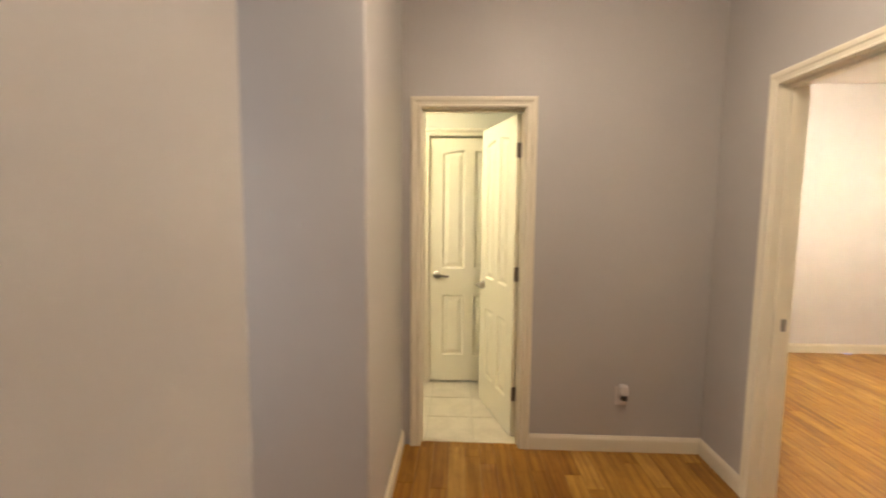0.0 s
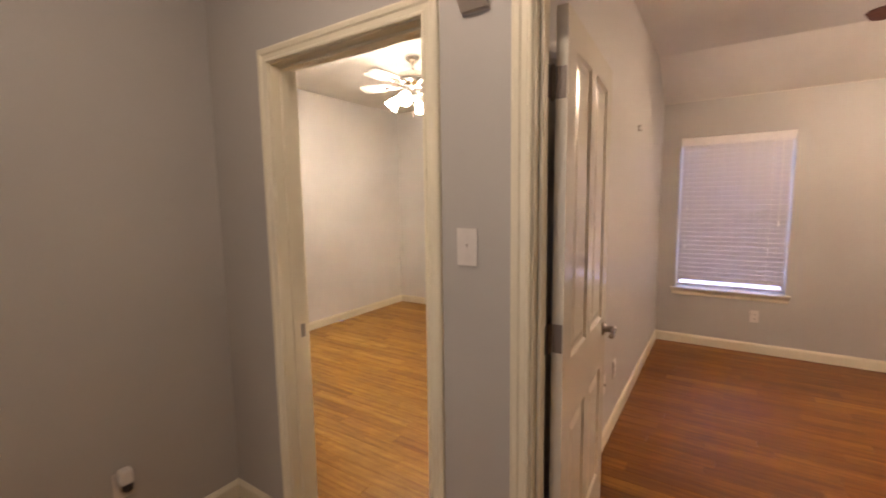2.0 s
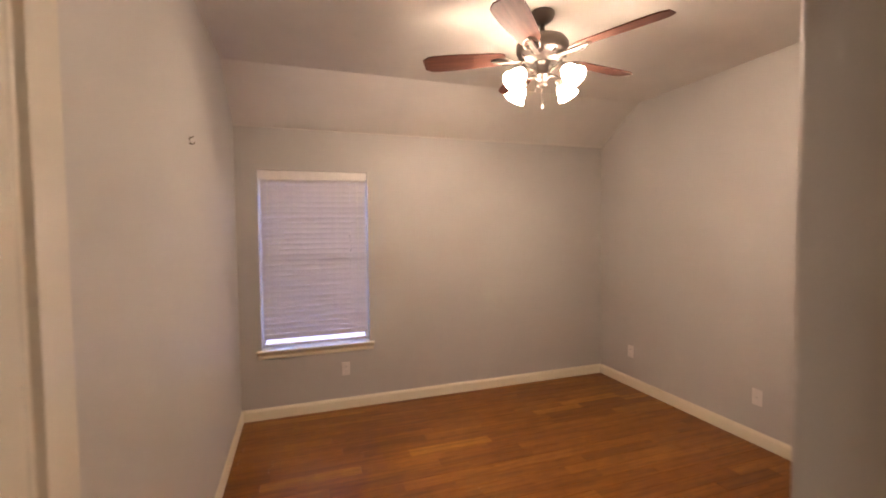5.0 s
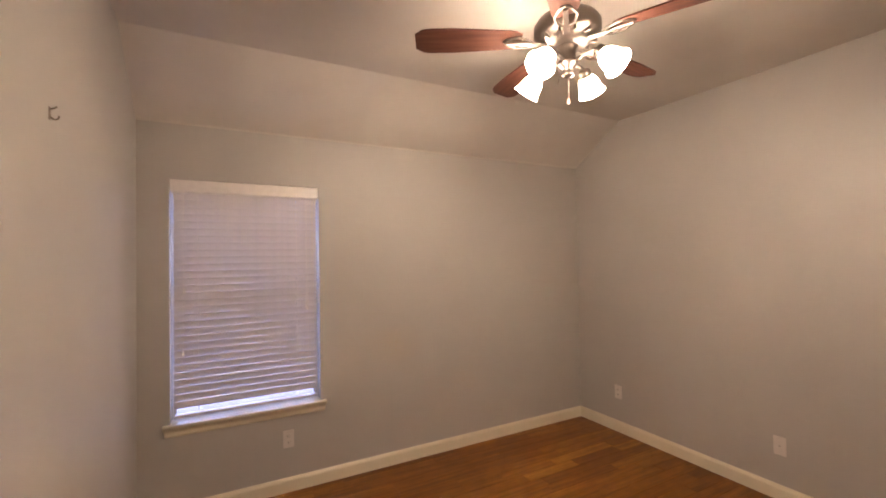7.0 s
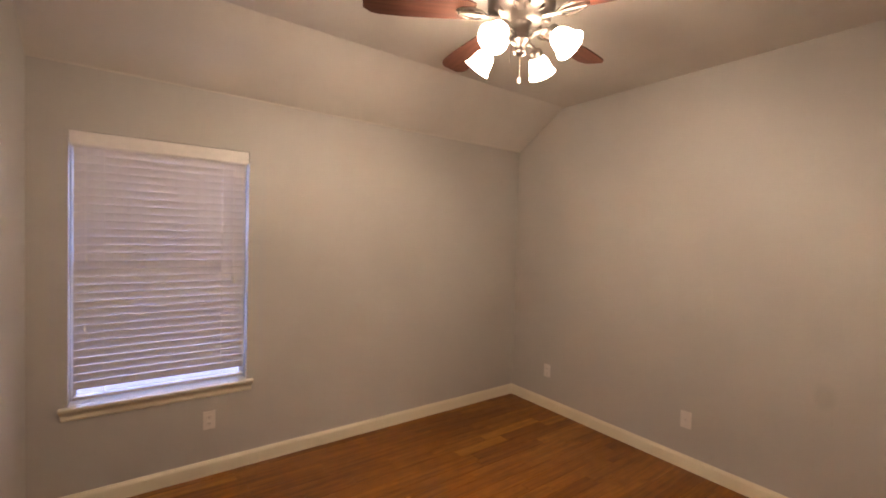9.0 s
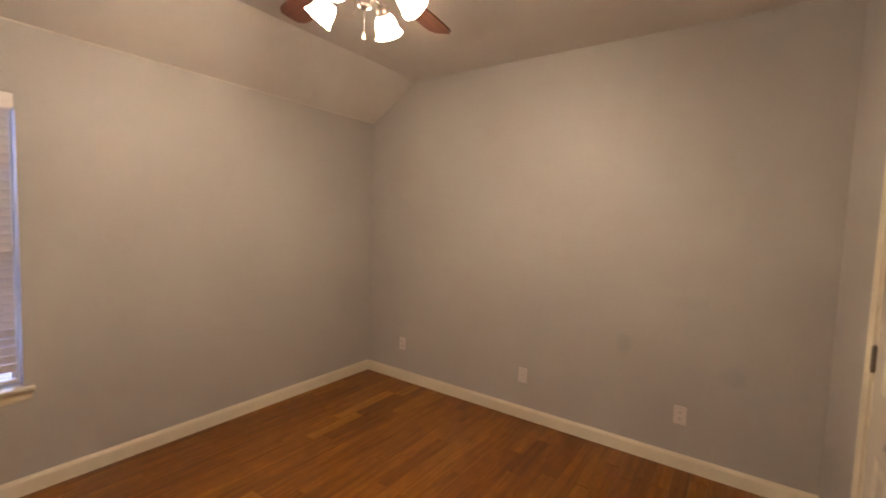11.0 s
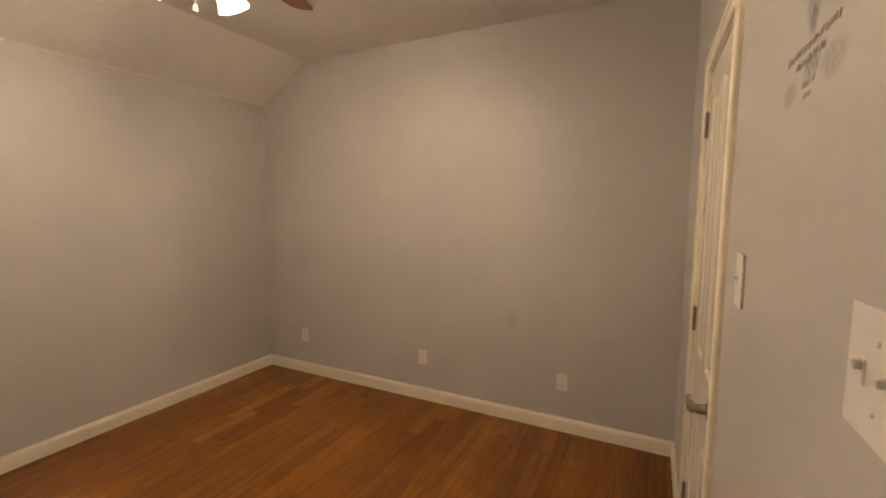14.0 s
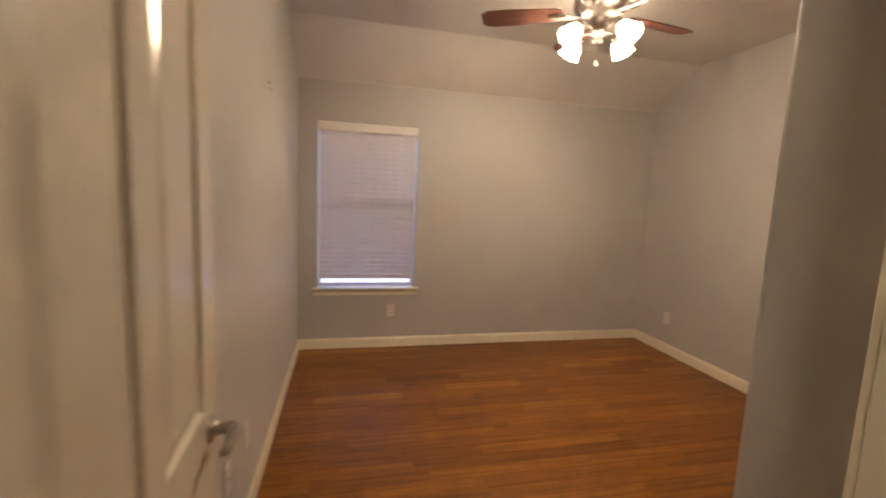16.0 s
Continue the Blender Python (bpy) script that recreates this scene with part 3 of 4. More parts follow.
# bedroom door, folded back along the north wall
d = door_leaf("bedroom_door", 0.755, 2.022, DOORP, "cream painted four-panel door, wide open against the bedroom wall", hinge_side=1, top_hinge=1.81)
d.matrix_world = pose(4.134, 3.425, 0.008, 0, 0, 3.0)
# closet door, shut: hinge at the south side
d = door_leaf("closet_door", CD[1] - CD[0] - 0.006, 2.022, DOORP, "cream painted four-panel closet door, shut, with a lever handle", hinge_side=-1, backset=0.080, top_hinge=1.83)
d.matrix_world = pose(BX0 - 0.037, CD[0] + 0.003, 0.008, 0, 0, 90)
# bathroom door, swung into the bathroom
d = door_leaf("bathroom_door", BD[1] - BD[0] - 0.006, 2.022, DOOR_BATH, "ivory painted four-panel door, standing open into the bathroom", hinge_side=-1, arch=0.03)
d.matrix_world = pose(BD[1] - 0.0365, 5.115, 0.008, 0, 0, 107)
# linen closet door at the back of the bathroom, shut
d = door_leaf("linen_closet_door", BACK[1] - BACK[0] - 0.006, 2.010, DOOR_BATH, "ivory painted four-panel closet door, shut", hinge_side=-1, arch=0.03)
d.matrix_world = pose(BACK[1] - 0.003, 5.972, 0.02, 0, 0, 180)


# frame-side hinge leaves and strikes
def hinge_leaf(name, a, b):
    tagged(part(name, box(bmesh.new(), a, b, 0.0008), HINGE), "aged nickel hinge leaf let into the jamb", "hinge", "hinge leaves")


for z in (0.28, 1.05, 1.81):
    hinge_leaf("hinge_leaf", (4.072, D2[1] - 0.003, z - 0.037), (4.130, D2[1] - 0.0005, z + 0.053))
for z in (0.28, 1.05, 1.81):
    hinge_leaf("hinge_leaf", (BD[1] - 0.003, 5.070, z - 0.037), (BD[1] - 0.0005, 5.118, z + 0.053))
tagged(part("strike_plate", box(bmesh.new(), (4.075, D1[1] - 0.002, 0.885), (4.105, D1[1] + 0.0005, 0.945), 0.0008), NICKEL_DARK),
       "satin nickel strike plate on the door jamb", "strike plate")


# ---------------------------------------------------------------- window
def window():
    y0, y1, z0, z1 = WIN
    root = tagged(new("window_1"), "white vinyl double-hung window, shut, behind a lowered blind", "window", kind="structure")
    xo = BX1 + 0.085
    bm = bmesh.new()
    for a, b in (((xo, y0, z0), (xo + 0.06, y0 + 0.012, z1)), ((xo, y1 - 0.012, z0), (xo + 0.06, y1, z1)),
                 ((xo, y0 + 0.012, z1 - 0.03), (xo + 0.06, y1 - 0.012, z1)), ((xo, y0 + 0.012, z0), (xo + 0.06, y1 - 0.012, z0 + 0.010))):
        box(bm, a, b, 0.003)
    part("window_frame", bm, VINYL, root)
    mz = (z0 + z1) / 2
    for nm, za, zb, dx in (("sash", z0 + 0.010, mz + 0.02, 0.005), ("sash", mz - 0.02, z1 - 0.03, 0.030)):
        bm = bmesh.new()
        ya, yb, t, tb = y0 + 0.012, y1 - 0.012, 0.016, 0.018 if za < mz - 0.1 else 0.035
        for a, b in (((ya, za), (ya + t, zb)), ((yb - t, za), (yb, zb)), ((ya + t, zb - 0.035), (yb - t, zb)), ((ya + t, za), (yb - t, za + tb))):
            box(bm, (xo + dx, a[0], a[1]), (xo + dx + 0.022, b[0], b[1]), 0.002)
        s = part(nm, bm, VINYL, root)
        g = part("pane", box(bmesh.new(), (xo + dx + 0.009, ya + t, za + tb), (xo + dx + 0.013, yb - t, zb - 0.035)), GLASS, s)
        g.visible_shadow = False
    bm = bmesh.new()
    box(bm, (BX1 - 0.042, y0 - 0.038, z0 - 0.012), (BX1 - 0.0005, y1 + 0.038, z0 + 0.004), 0.005, 2)
    box(bm, (BX1 - 0.0005, y0 + 0.0005, z0 - 0.016), (xo, y1 - 0.0005, z0 + 0.004))
    part("window_sill", bm, TRIM, root, "cream painted window stool")
    bm = bmesh.new()
    prof = [(0, 0), (0.008, 0.0), (0.012, 0.010), (0.013, 0.030), (0.018, 0.042), (0.026, 0.052), (0.028, 0.060), (0, 0.060)]
    extrude_profile(bm, prof, lambda s, u, v: (BX1 - u, (y0 - 0.022 - u * 0.6) if s == 0 else (y1 + 0.022 + u * 0.6), z0 - 0.072 + v), [0, 1])
    part("window_apron", bm, TRIM, root, "cream painted moulded apron")


window()


def blind():
    y0, y1, z0, z1 = WIN
    root = tagged(new("window_blind"), "white slatted blind, lowered with its slats closed, inside the window opening", "blind")
    x = BX1 + 0.035
    a, b = y0 + 0.020, y1 - 0.020
    bm = bmesh.new()
    box(bm, (x - 0.034, y0 + 0.004, z1 - 0.076), (x - 0.026, y1 - 0.004, z1 - 0.003), 0.002)
    box(bm, (x - 0.026, y0 + 0.012, z1 - 0.083), (x + 0.03, y1 - 0.012, z1 - 0.002), 0.002)
    part("valance", bm, VALANCE, root, "white valance over the head rail")
    n = 30
    ztop, zbot = z1 - 0.104, z0 + 0.102
    slat = bmesh.new()
    us = [-0.025, -0.017, -0.007, 0.0, 0.007, 0.017, 0.025]
    holes = (a + 0.13, b - 0.13)
    ys = sorted([a, b, (a + b) / 2] + [h + e for h in holes for e in (-0.001, 0.001)])
    grid = [[[slat.verts.new((u, y, 0.0022 * (1 - (u / 0.025) ** 2) + e)) for y in ys] for u in us] for e in (0.0013, -0.0013)]

    def open_at(i, j):
        return 0 <= i < len(us) - 1 and 0 <= j < len(ys) - 1 and not (us[i] > -0.016 and us[i + 1] < 0.016 and any(ys[j] < h < ys[j + 1] for h in holes))

    for i in range(len(us) - 1):
        for j in range(len(ys) - 1):
            if not open_at(i, j):
                continue
            for side in grid:
                slat.faces.new((side[i][j], side[i + 1][j], side[i + 1][j + 1], side[i][j + 1]))
            for p, q, nb in (((i, j), (i + 1, j), (i, j - 1)), ((i, j + 1), (i + 1, j + 1), (i, j + 1)), ((i, j), (i, j + 1), (i - 1, j)), ((i + 1, j), (i + 1, j + 1), (i + 1, j))):
                if not open_at(*nb):
                    slat.faces.new((grid[0][p[0]][p[1]], grid[0][q[0]][q[1]], grid[1][q[0]][q[1]], grid[1][p[0]][p[1]]))
    first = part("slat", slat, SLAT, root)
    me = first.data
    rng = random.Random(5)
    for i in range(n):
        ob = first if i == 0 else new("slat", me)
        ob.parent = root
        z = ztop + (zbot - ztop) * i / (n - 1)
        tilt = 249.8 + rng.uniform(-0.8, 0.8) - (1.5 if i > 5 else 0)
        ob.matrix_basis = Matrix.Translation((x, 0, z)) @ Matrix.Rotation(radians(tilt), 4, "Y")
    bm = bmesh.new()
    box(bm, (x - 0.024, a, z0 + 0.030), (x + 0.024, b, z0 + 0.045), 0.004, 2)
    part("bottom_rail", bm, SLAT, root)
    for y in (a + 0.13, b - 0.13):
        bm = bmesh.new()
        tube(bm, [(x - 0.026, y, z1 - 0.066), (x - 0.026, y, z0 + 0.04)], 0.0009, 6)
        tube(bm, [(x + 0.024, y, z1 - 0.066), (x + 0.024, y, z0 + 0.04)], 0.0014, 6)
        for i in range(n):
            z = ztop + (zbot - ztop) * i / (n - 1) - 0.022
            tube(bm, [(x - 0.024, y - 0.004, z), (x + 0.024, y + 0.004, z)], 0.0012, 4)
        part("ladder_cord", bm, CORD, root)
    bm = bmesh.new()
    for k, (yy, ze) in enumerate(((y0 + 0.085, 1.21), (y0 + 0.092, 1.23))):
        tube(bm, [(x - 0.034, yy, z1 - 0.066), (x - 0.034, yy - 0.002, ze + 0.03)], 0.0013, 6)
        lathe(bm, [(0.002, 0.03), (0.005, 0.024), (0.007, 0.004), (0.005, 0.0)], 10, Matrix.Translation((x - 0.034, yy - 0.002, ze)))
    part("pull_cord", bm, CORD, root, "white pull cords with tassels")
    bm = bmesh.new()
    for yy, ze in ((y1 - 0.075, 1.36), (y1 - 0.07, 0.98)):
        tube(bm, [(x - 0.034, yy, z1 - 0.066), (x - 0.034, yy, ze + 0.03)], 0.0010, 6)
        lathe(bm, [(0.002, 0.03), (0.005, 0.024), (0.007, 0.004), (0.005, 0.0)], 10, Matrix.Translation((x - 0.034, yy, ze)))
    part("tilt_cord", bm, CORD, root, "thin tilt cords with small tassels")


blind()


# ---------------------------------------------------------------- ceiling fans
def ceiling_fan(name, label, lit, bulb_mat, blade_mat, metal, turn, span=0.66, shade_turn=16, rod=0.0):
    root = tagged(new(name), label, "ceiling fan")
    # heights are below the ceiling
    part("canopy", lathe(bmesh.new(), [(a, b + rod) for a, b in [(0.068, 0.0), (0.068, -0.012), (0.058, -0.035), (0.035, -0.055), (0.018, -0.062)]], 32), metal, root, smooth=True)
    part("downrod", tube(bmesh.new(), [(0, 0, rod - 0.05), (0, 0, -0.11)], 0.013, 14), metal, root, smooth=True)
    part("motor_housing", lathe(bmesh.new(), [(0.02, -0.095), (0.07, -0.105), (0.125, -0.125), (0.142, -0.150), (0.142, -0.185), (0.130, -0.205),
                                              (0.105, -0.222), (0.085, -0.235), (0.05, -0.242)], 40), metal, root, smooth=True)
    for k in range(12):
        ang = 2 * math.pi * k / 12
        m = Matrix.Rotation(ang, 4, "Z")
        bm = bmesh.new()
        box(bm, (0.088, -0.004, -0.226), (0.128, 0.004, -0.206), 0.002)
        ob = part("motor_rib", bm, metal, root)
        ob.matrix_basis = m
    part("light_stem", lathe(bmesh.new(), [(0.048, -0.238), (0.040, -0.250), (0.034, -0.262), (0.034, -0.300), (0.042, -0.306), (0.042, -0.322),
                                            (0.026, -0.336), (0.020, -0.352), (0.026, -0.360), (0.026, -0.368), (0.008, -0.378)], 28), metal, root, smooth=True)
    for k in range(5):
        ang = radians(turn) + 2 * math.pi * k / 5
        m = Matrix.Rotation(ang, 4, "Z")
        bm = bmesh.new()
        box(bm, (0.09, -0.014, -0.232), (0.17, 0.014, -0.226), 0.002)
        for s in (-1, 1):
            tube(bm, [(0.15, 0.008 * s, -0.229), (0.18, 0.035 * s, -0.226), (0.22, 0.042 * s, -0.221), (0.26, 0.022 * s, -0.217), (0.275, 0.0, -0.216)], 0.0055, 8)
        box(bm, (0.16, -0.010, -0.231), (0.27, 0.010, -0.214), 0.003)
        iron = part("blade_iron", bm, metal, root)
        iron.matrix_basis = m
        bm = bmesh.new()
        n = 14
        left, right = [], []
        for i in range(n + 1):
            t = i / n
            x = 0.20 + (span - 0.20) * t
            wdt = 0.052 + 0.020 * min(1, t * 1.6)
            if t > 0.86:
                wdt *= math.sqrt(max(0.0, 1 - ((t - 0.86) / 0.145) ** 2)) * 0.55 + 0.45
            if t < 0.08:
                wdt *= 0.72 + 3.5 * t
            left.append((x, wdt)), right.append((x, -wdt))
        loop = left + right[::-1]
        lo = [bm.verts.new((x, y, -0.0035)) for x, y in loop]
        hi = [bm.verts.new((x, y, 0.0035)) for x, y in loop]
        bm.faces.new(lo[::-1]), bm.faces.new(hi)
        for i in range(len(loop)):
            bm.faces.new((lo[i], lo[(i + 1) % len(loop)], hi[(i + 1) % len(loop)], hi[i]))
        bl = part("blade", bm, blade_mat, root)
        bl.matrix_basis = m @ Matrix.Translation((0, 0, -0.208)) @ Matrix.Rotation(radians(12), 4, "X")
    for k in range(4):
        ang = radians(shade_turn) + 2 * math.pi * k / 4
        m = Matrix.Rotation(ang, 4, "Z")
        bm = bmesh.new()
        tube(bm, [(0.030, 0, -0.314), (0.075, 0, -0.296), (0.120, 0, -0.296), (0.142, 0, -0.308)], 0.008, 10)
        tip = Matrix.Translation((0.142, 0, -0.308)) @ Matrix.Rotation(radians(180 - 44), 4, "Y")
        lathe(bm, [(0.012, -0.012), (0.026, -0.004), (0.029, 0.010), (0.029, 0.026), (0.024, 0.028)], 20, tip)
        arm = part("lamp_arm", bm, metal, root, smooth=True)
        arm.matrix_basis = m
        bm = bmesh.new()
        prof = [(0.92 * a, 0.95 * b) for a, b in [(0.025, 0.022), (0.034, 0.032), (0.044, 0.048), (0.050, 0.068), (0.053, 0.088), (0.060, 0.106), (0.067, 0.116),
                (0.064, 0.116), (0.056, 0.104), (0.049, 0.086), (0.040, 0.050), (0.022, 0.030)]]
        lathe(bm, prof, 28, tip)
        sh = part("shade", bm, lit, root, "lit frosted glass bell shade", smooth=True)
        sh.matrix_basis = m
        bm = bmesh.new()
        bmesh.ops.create_uvsphere(bm, u_segments=16, v_segments=10, radius=0.024, matrix=tip @ Matrix.Translation((0, 0, 0.072)))
        bulb = part("bulb", bm, bulb_mat, root, smooth=True)
        bulb.matrix_basis = m
    bm = bmesh.new()
    tube(bm, [(0.0, 0, -0.372), (0.0, 0, -0.470)], 0.0014, 6)
    lathe(bm, [(0.003, 0.024), (0.006, 0.018), (0.0075, 0.0), (0.004, -0.002)], 12, Matrix.Translation((0, 0, -0.492)))
    part("pull_chain", bm, NICKEL_FAN, root)
    bm = bmesh.new()
    tube(bm, [(0.030, 0.02, -0.33), (0.036, 0.024, -0.40)], 0.0012, 6)
    part("pull_chain", bm, NICKEL_FAN, root)
    return root


fan = ceiling_fan("ceiling_fan", "brushed nickel ceiling fan, reddish-brown blades, four lit glass shades", SHADE_LIT, BULB_LIT, BLADE, NICKEL_FAN, 62, rod=0.022)
fan.matrix_world = pose(6.09, 1.775, H - 0.022)
fan2 = ceiling_fan("ceiling_fan", "white-bladed ceiling fan with four lit glass shades", SHADE_LIT_FAR, BULB_LIT_FAR, BLADE_WHITE, CHROME, 30, span=0.51, rod=0.025)
fan2.matrix_world = pose(5.97, 5.315, H - 0.025)


# daylight that reaches the hall from the rooms beyond the corridor
day = bpy.data.lights.new("corridor_daylight", "AREA")
day.shape, day.size, day.size_y, day.energy, day.color = "RECTANGLE", 0.9, 1.6, 0.60, (0.95, 0.95, 1.0)
day_ob = new("corridor_daylight", day)
day_ob.matrix_world = look((0.63, 3.60, 1.45), (4.0, 3.60, 1.45))

# ---------------------------------------------------------------- lights that stay out of view
def ceiling_lamp(name, label, x, y, z, lit, r=0.14):
    root = tagged(new(name), label, "ceiling light")
    root.matrix_world = pose(x, y, z)
    part("lamp_base", lathe(bmesh.new(), [(r + 0.01, 0), (r + 0.01, -0.02), (r, -0.025)], 32), NICKEL, root)
    part("diffuser", lathe(bmesh.new(), [(r, -0.025), (r * 0.95, -0.055), (r * 0.7, -0.085), (r * 0.3, -0.10), (0.001, -0.104)], 32), lit, root, smooth=True)


HALL_LIT = glowing("lit_diffuser_hall", (1.0, 0.82, 0.64), 5.9)
BATH_LIT = glowing("lit_diffuser_bath", (1.0, 0.91, 0.70), 5.8)
ceiling_lamp("hall_ceiling_light", "lit round ceiling light in the hall", 3.05, 3.62, H, HALL_LIT)
ceiling_lamp("bathroom_light", "lit round light in the bathroom", 1.62, 5.38, 2.60, BATH_LIT)


# ---------------------------------------------------------------- plates and small fittings
def plate(name, label, category, m, kind="outlet", toggles=1, w=0.070, h=0.115, group=""):
    """A wall plate in the xz plane, standing proud along -y."""
    root = tagged(new(name), label, category, group)
    part("cover_plate", box(bmesh.new(), (-w / 2, -0.006, -h / 2), (w / 2, 0, h / 2), 0.0025, 2), PLASTIC, root)
    if kind == "outlet":
        for z in (-0.0205, 0.0205):
            bm = bmesh.new()
            box(bm, (-0.017, -0.0085, z - 0.0145), (0.017, -0.004, z + 0.0145), 0.004, 2)
            s = part("socket", bm, PLASTIC, root)
            bm = bmesh.new()
            for x in (-0.006, 0.006):
                box(bm, (x - 0.0012, -0.0090, z - 0.003), (x + 0.0012, -0.0084, z + 0.007))
            box(bm, (-0.002, -0.0090, z - 0.010), (0.002, -0.0084, z - 0.006))
            part("slots", bm, SLOT, s)
    elif kind == "jack":
        part("jack", lathe(bmesh.new(), [(0.007, 0), (0.007, 0.004), (0.0045, 0.004), (0.0045, 0.010)], 14, Matrix.Translation((0, -0.004, 0)) @ Matrix.Rotation(radians(90), 4, "X")), NICKEL, root)
    else:
        for i in range(toggles):
            x = (i - (toggles - 1) / 2) * 0.046
            bm = bmesh.new()
            box(bm, (x - 0.005, -0.008, -0.012), (x + 0.005, -0.005, 0.012), 0.001)
            box(bm, (x - 0.0038, -0.015, 0.001), (x + 0.0038, -0.006, 0.009), 0.0015)
            part("toggle", bm, PLASTIC, root)
    for z in ((0.0,) if kind == "outlet" else (-0.030, 0.030)):
        bm = bmesh.new()
        lathe(bm, [(0.003, 0.0), (0.003, 0.0015), (0.0015, 0.002)], 10, Matrix.Translation((0, -0.0055, z)) @ Matrix.Rotation(radians(90), 4, "X"))
        part("screw", bm, PLASTIC, root)
    root.matrix_world = m
    return root


def on_south(x, z):
    return pose(x, BY0, z, 0, 0, 180)


def on_north(x, y, z):
    return pose(x, y, z)


plate("wall_outlet", "white duplex outlet low on the south wall near the window-side corner", "outlet", on_south(7.345, 0.347), group="bedroom outlets")
plate("cable_jack", "white cable jack plate low on the south wall", "outlet", on_south(6.126, 0.340), kind="jack", group="bedroom outlets")
plate("wall_outlet", "white duplex outlet low on the south wall beside the closet", "outlet", on_south(5.057, 0.342), group="bedroom outlets")
plate("wall_outlet", "white duplex outlet under the window", "outlet", pose(BX1, 2.70, 0.352, 0, 0, -90), group="bedroom outlets")
plate("wall_outlet", "white duplex outlet low on the wall behind the open door", "outlet", on_north(5.69, BY1, 0.395), group="bedroom outlets")
plate("cable_jack", "white jack plate low on the wall behind the open door", "outlet", on_north(5.40, BY1, 0.395), kind="jack", group="bedroom outlets")
plate("light_switch", "white toggle light switch between the two doorways in the hall", "light switch", pose(4.0, 3.645, 1.344, 0, 0, -90), kind="switch")
plate("light_switch", "white toggle light switch beside the closet door", "light switch", pose(BX0, 1.735, 1.356, 0, 0, 90), kind="switch")
plate("double_light_switch", "white double toggle switch near the bedroom entry", "light switch", pose(BX0, 2.374, 1.370, 0, 0, 90), kind="switch", toggles=2, w=0.116)

# air freshener plugged into the hall outlet
plate("wall_outlet", "white duplex outlet on the hall wall behind an air freshener", "outlet", on_north(3.515, HY1, 0.350))
fr = tagged(new("air_freshener"), "white plug-in air freshener with dark oil bottle, in an outlet", "air freshener")
bm = bmesh.new()
box(bm, (-0.024, -0.050, 0.0), (0.024, -0.001, 0.062), 0.014, 3)
part("housing", bm, PLASTIC, fr, smooth=False)
bm = bmesh.new()
lathe(bm, [(0.016, -0.030), (0.018, -0.026), (0.018, -0.006), (0.010, 0.002)], 20, Matrix.Translation((0.004, -0.030, 0)))
part("oil_bottle", bm, DARK_PLASTIC, fr, "dark glass oil bottle", smooth=True)
fr.matrix_world = pose(3.515, HY1 - 0.010, 0.368)

# door chime box high on the hall wall
ch = tagged(new("door_chime"), "beige plastic door chime box high on the hall wall", "door chime")
bm = bmesh.new()
extrude_profile(bm, [(0, 0.0), (0.018, 0.0), (0.046, 0.030), (0.055, 0.050), (0.055, 0.176), (0.050, 0.182), (0, 0.182)], lambda s, u, v: (-u, (-0.043 + 0.005 * (u > 0.05)) if s == 0 else (0.043 - 0.005 * (u > 0.05)), v), [0, 1])
part("chime_cover", bm, CHIME, ch)
bm = bmesh.new()
box(bm, (-0.003, -0.046, -0.004), (0, 0.046, 0.186))
part("back_plate", bm, PLASTIC, ch)
ch.matrix_world = pose(4.0, 3.61, 2.013)

# hook on the north wall
hk = tagged(new("wall_hook"), "small dull metal coat hook screwed to the bedroom wall", "hook")
part("back_plate", box(bmesh.new(), (-0.006, -0.003, -0.019), (0.006, 0, 0.019), 0.001), HINGE, hk)
part("upper_prong", tube(bmesh.new(), [(0, -0.002, 0.012), (0, -0.012, 0.016), (0, -0.017, 0.021)], [0.003, 0.0025, 0.003], 8), HINGE, hk, smooth=True)
part("lower_prong", tube(bmesh.new(), [(0, -0.002, -0.010), (0, -0.012, -0.017), (0, -0.020, -0.013), (0, -0.022, -0.005)], [0.003, 0.0025, 0.0025, 0.003], 8),
     HINGE, hk, smooth=True)
hk.matrix_world = pose(6.305, BY1, 1.985)

# printed wall transfer above the double switch
dc = tagged(new("wall_decal"), "faded wall transfer of small trees and lines of script", "wall decal")
rng = random.Random(11)


DZ = 1.70


def decal_bars(name, y0, y1, z, hgt, gap=0.006):
    """A line of small script: short strokes of uneven height in words."""
    bm = bmesh.new()
    y = y0
    left = rng.randint(3, 7)
    while y < y1:
        w = rng.uniform(0.0025, 0.0055)
        up = rng.choice((0.5, 0.5, 0.5, 0.95, 0.7))
        down = rng.choice((0.5, 0.5, 0.5, 0.8))
        lean = 0.0015
        pts = [(y, z - hgt * down), (y + w, z - hgt * down), (y + w + lean, z + hgt * up), (y + lean, z + hgt * up)]
        lo = [bm.verts.new((0.0004, a, b)) for a, b in pts]
        hi = [bm.verts.new((0.0010, a, b)) for a, b in pts]
        bm.faces.new(hi)
        for i in range(4):
            bm.faces.new((lo[i], lo[(i + 1) % 4], hi[(i + 1) % 4], hi[i]))
        y += w + 0.0012
        left -= 1
        if left <= 0:
            y += gap
            left = rng.randint(3, 7)
    part(name, bm, DECAL_BROWN, dc)


def decal_blot(name, y, z, ry, rz, material):
    bm = bmesh.new()
    n = 24
    c = bm.verts.new((0.0009, y, z))
    rim = []
    for i in range(n):
        a = 2 * math.pi * i / n
        q = rng.uniform(0.85, 1.05)
        rim.append(bm.verts.new((0.0009, y + ry * q * math.cos(a), z + rz * q * math.sin(a))))
    for i in range(n):
        bm.faces.new((c, rim[i], rim[(i + 1) % n]))
    part(name, bm, material, dc)


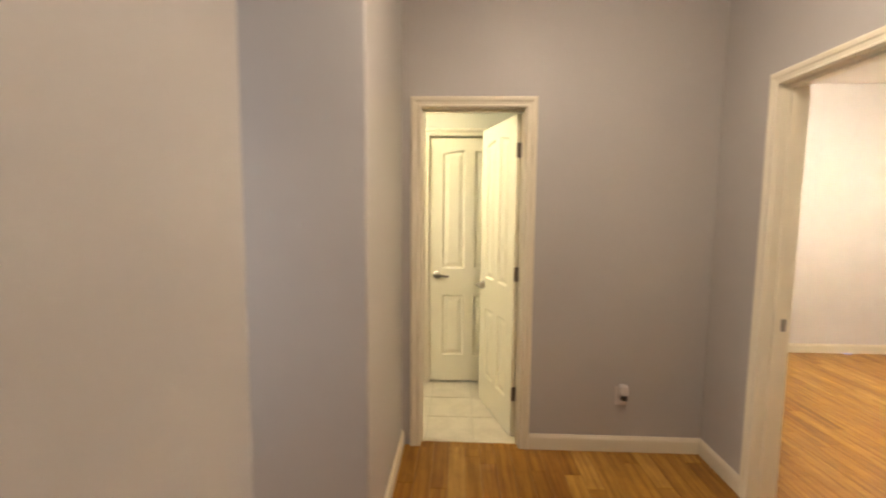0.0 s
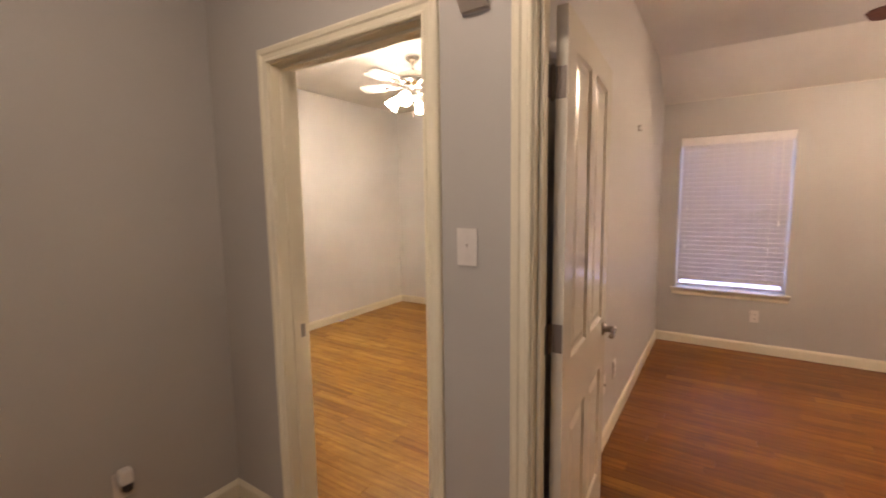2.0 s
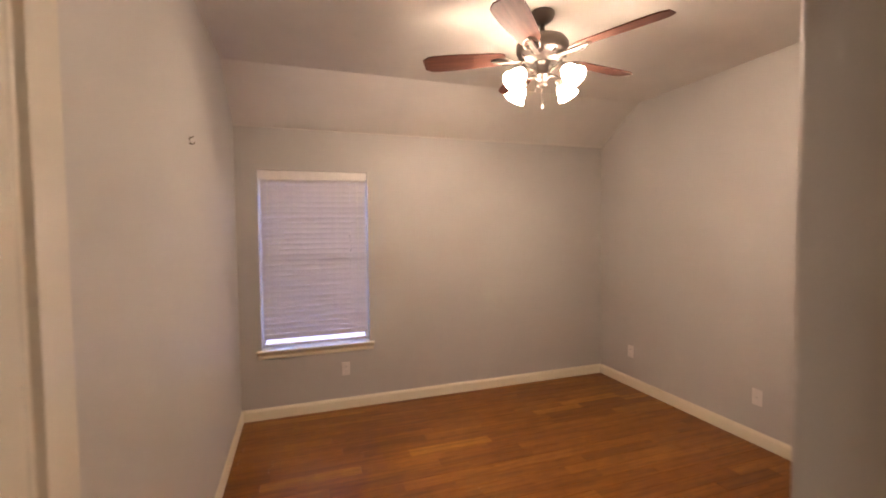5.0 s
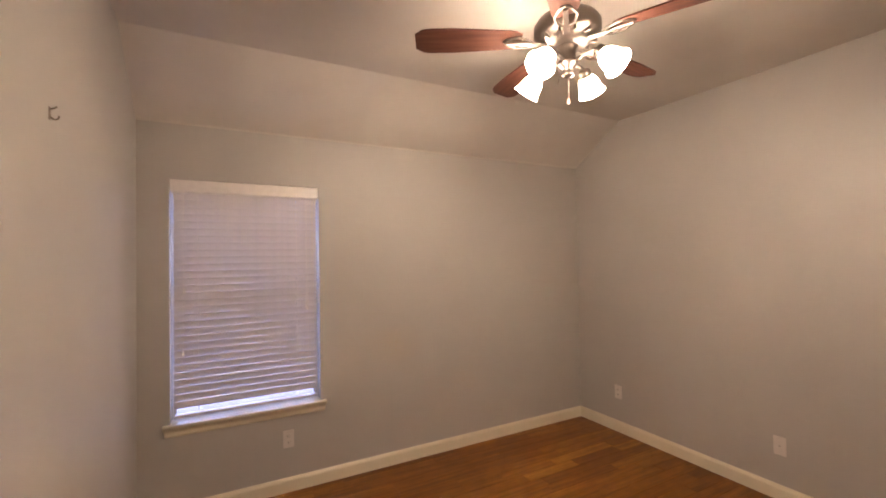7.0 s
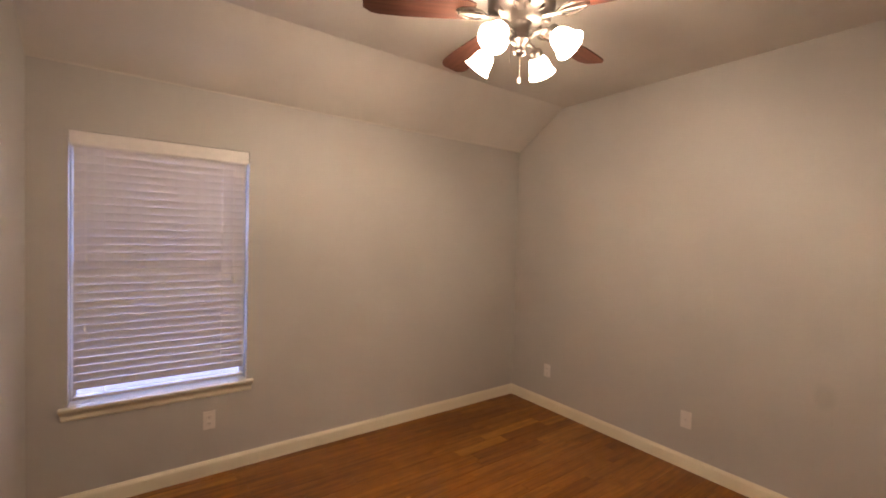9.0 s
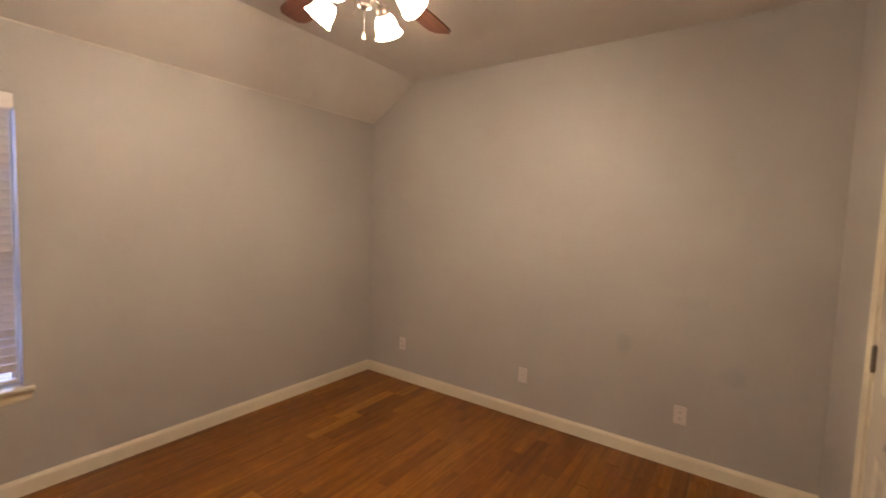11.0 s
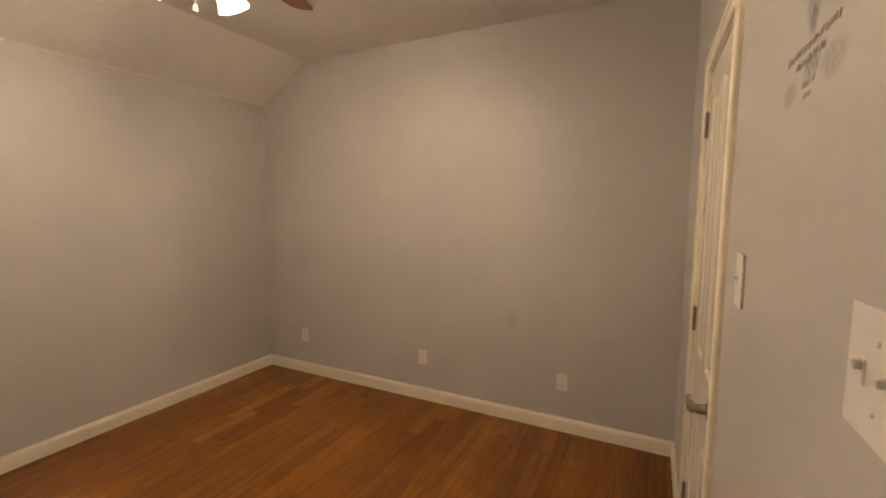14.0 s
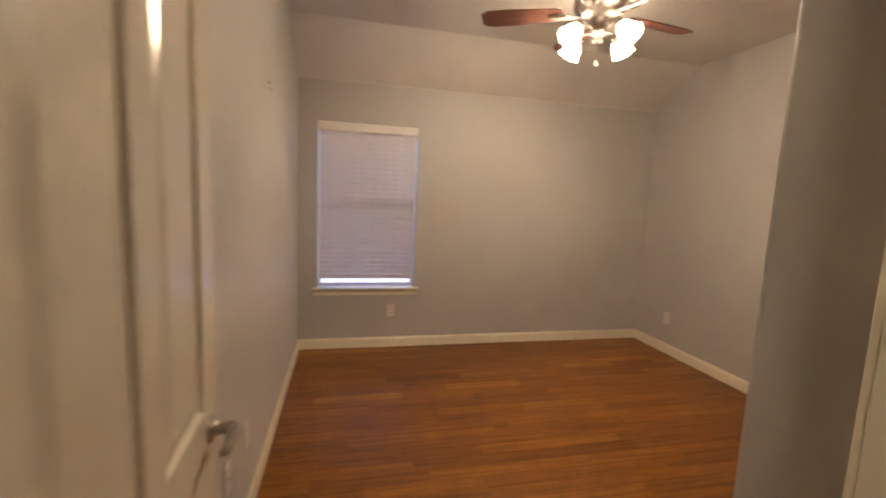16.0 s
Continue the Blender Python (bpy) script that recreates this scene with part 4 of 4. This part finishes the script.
decal_bars("script_line", -0.105, 0.100, 0.029, 0.0070)
decal_bars("script_line", -0.058, 0.060, 0.010, 0.0065)
decal_bars("script_line", -0.024, 0.026, -0.022, 0.0060)
decal_bars("script_line", -0.016, 0.018, -0.037, 0.0045)
decal_blot("tree_print", 0.008, 0.078, 0.036, 0.034, DECAL_BLUE)
decal_blot("trunk_print", 0.008, 0.056, 0.020, 0.024, DECAL_BLUE)
decal_blot("tree_print", 0.014, -0.003, 0.040, 0.020, DECAL_BLUE)
decal_blot("tree_print", -0.080, -0.020, 0.042, 0.024, DECAL_PINK)
decal_blot("tree_print", 0.092, -0.018, 0.052, 0.026, DECAL_PINK)
dc.matrix_world = pose(BX0, 2.092, DZ)

# ---------------------------------------------------------------- outside
structure("ground", box(bmesh.new(), (-300, -300, -0.45), (300, 300, -0.35)), PATIO, "pale concrete outside the window")
structure("subfloor", box(bmesh.new(), (0.4, -0.2, -0.12), (BX1, 6.9, -0.013)), GAP, "dark boards under the floor")

# ---------------------------------------------------------------- bathroom floor tiles
tf = structure("floor_bathroom", box(bmesh.new(), (1.08, 5.06, -0.013), (4.0, 6.4, -0.004)), GROUT, "grouted bathroom floor")
tm = bmesh.new()
box(tm, (-0.151, -0.151, -0.008), (0.151, 0.151, 0), 0.002)
tfirst = None
for i in range(9):
    for k in range(4):
        x, y = 1.25 + 0.308 * i, 5.22 + 0.308 * k
        if x > 3.7:
            continue
        if tfirst is None:
            tfirst = part("tile", tm, TILE, tf)
            ob = tfirst
        else:
            ob = new("tile", tfirst.data)
            ob.parent = tf
        ob.matrix_basis = pose(x, y, -0.001, 0, 0, 90 * rng.randrange(4))
structure("threshold_bathroom", box(bmesh.new(), (BD[0], 5.045, -0.012), (BD[1], 5.075, 0.0012), 0.001), TILE, "pale threshold strip at the bathroom door")

# ---------------------------------------------------------------- wooden floors, plank by plank
FLOORS = {}
for nm, a, b in (("floor_bedroom", (4.00, 0.0), (BX1, BY1)), ("floor_hall", (0.60, HY0), (4.00, 5.045)), ("floor_second_room", (4.0, RY0), (RX1, RY1))):
    FLOORS[nm] = structure(nm, box(bmesh.new(), (a[0], a[1], -0.0129), (b[0], b[1], -0.0115)), GAP, "plank floor, striped grain, warm light put into its colour" if nm != "floor_bedroom" else "reddish-brown plank floor, striped grain")
meshes = {}
PW = 0.092


def plank(floor, x0, x1, y0, y1):
    key = (round(x1 - x0, 3), round(y1 - y0, 2), floor.name != "floor_bedroom")
    if key not in meshes:
        bm = bmesh.new()
        w, l, lit_copy = key
        e = 0.0009
        lo = [bm.verts.new(p) for p in ((-w / 2, -l / 2, -0.011), (w / 2, -l / 2, -0.011), (w / 2, l / 2, -0.011), (-w / 2, l / 2, -0.011))]
        md = [bm.verts.new(p) for p in ((-w / 2, -l / 2, -e), (w / 2, -l / 2, -e), (w / 2, l / 2, -e), (-w / 2, l / 2, -e))]
        hi = [bm.verts.new((p.co.x * (1 - 2 * e / w), p.co.y * (1 - 2 * e / l), 0)) for p in md]
        for a, b in ((lo, md), (md, hi)):
            for i in range(4):
                bm.faces.new((a[i], a[(i + 1) % 4], b[(i + 1) % 4], b[i]))
        bm.faces.new(hi)
        me = bpy.data.meshes.new("plank")
        bm.to_mesh(me)
        bm.free()
        # hall and second-room boards take the copy with warm light in its colour
        me.materials.append(WOOD_LIT if lit_copy else WOOD)
        meshes[key] = me
    ob = new("plank", meshes[key])
    ob.parent = floor
    ob.matrix_basis = pose((x0 + x1) / 2, (y0 + y1) / 2, rng.uniform(-0.0002, 0.0002))


def lay(floor, x_from, x_to, y_from, y_to):
    """Boards that run along y, in staggered rows on one common grid."""
    k = math.floor(x_from / PW)
    while k * PW < x_to - 0.01:
        xa, xb = max(k * PW, x_from), min((k + 1) * PW, x_to)
        if xb - xa > 0.012:
            y = y_from - rng.uniform(0.05, 0.85)
            while y < y_to:
                ln = rng.choice((0.91, 0.91, 0.61, 0.46))
                a, b = max(y, y_from), min(y + ln, y_to)
                if b - a > 0.04:
                    plank(FLOORS[floor], xa + 0.0003, xb - 0.0003, round(a, 3), round(b, 3))
                y += ln
        k += 1


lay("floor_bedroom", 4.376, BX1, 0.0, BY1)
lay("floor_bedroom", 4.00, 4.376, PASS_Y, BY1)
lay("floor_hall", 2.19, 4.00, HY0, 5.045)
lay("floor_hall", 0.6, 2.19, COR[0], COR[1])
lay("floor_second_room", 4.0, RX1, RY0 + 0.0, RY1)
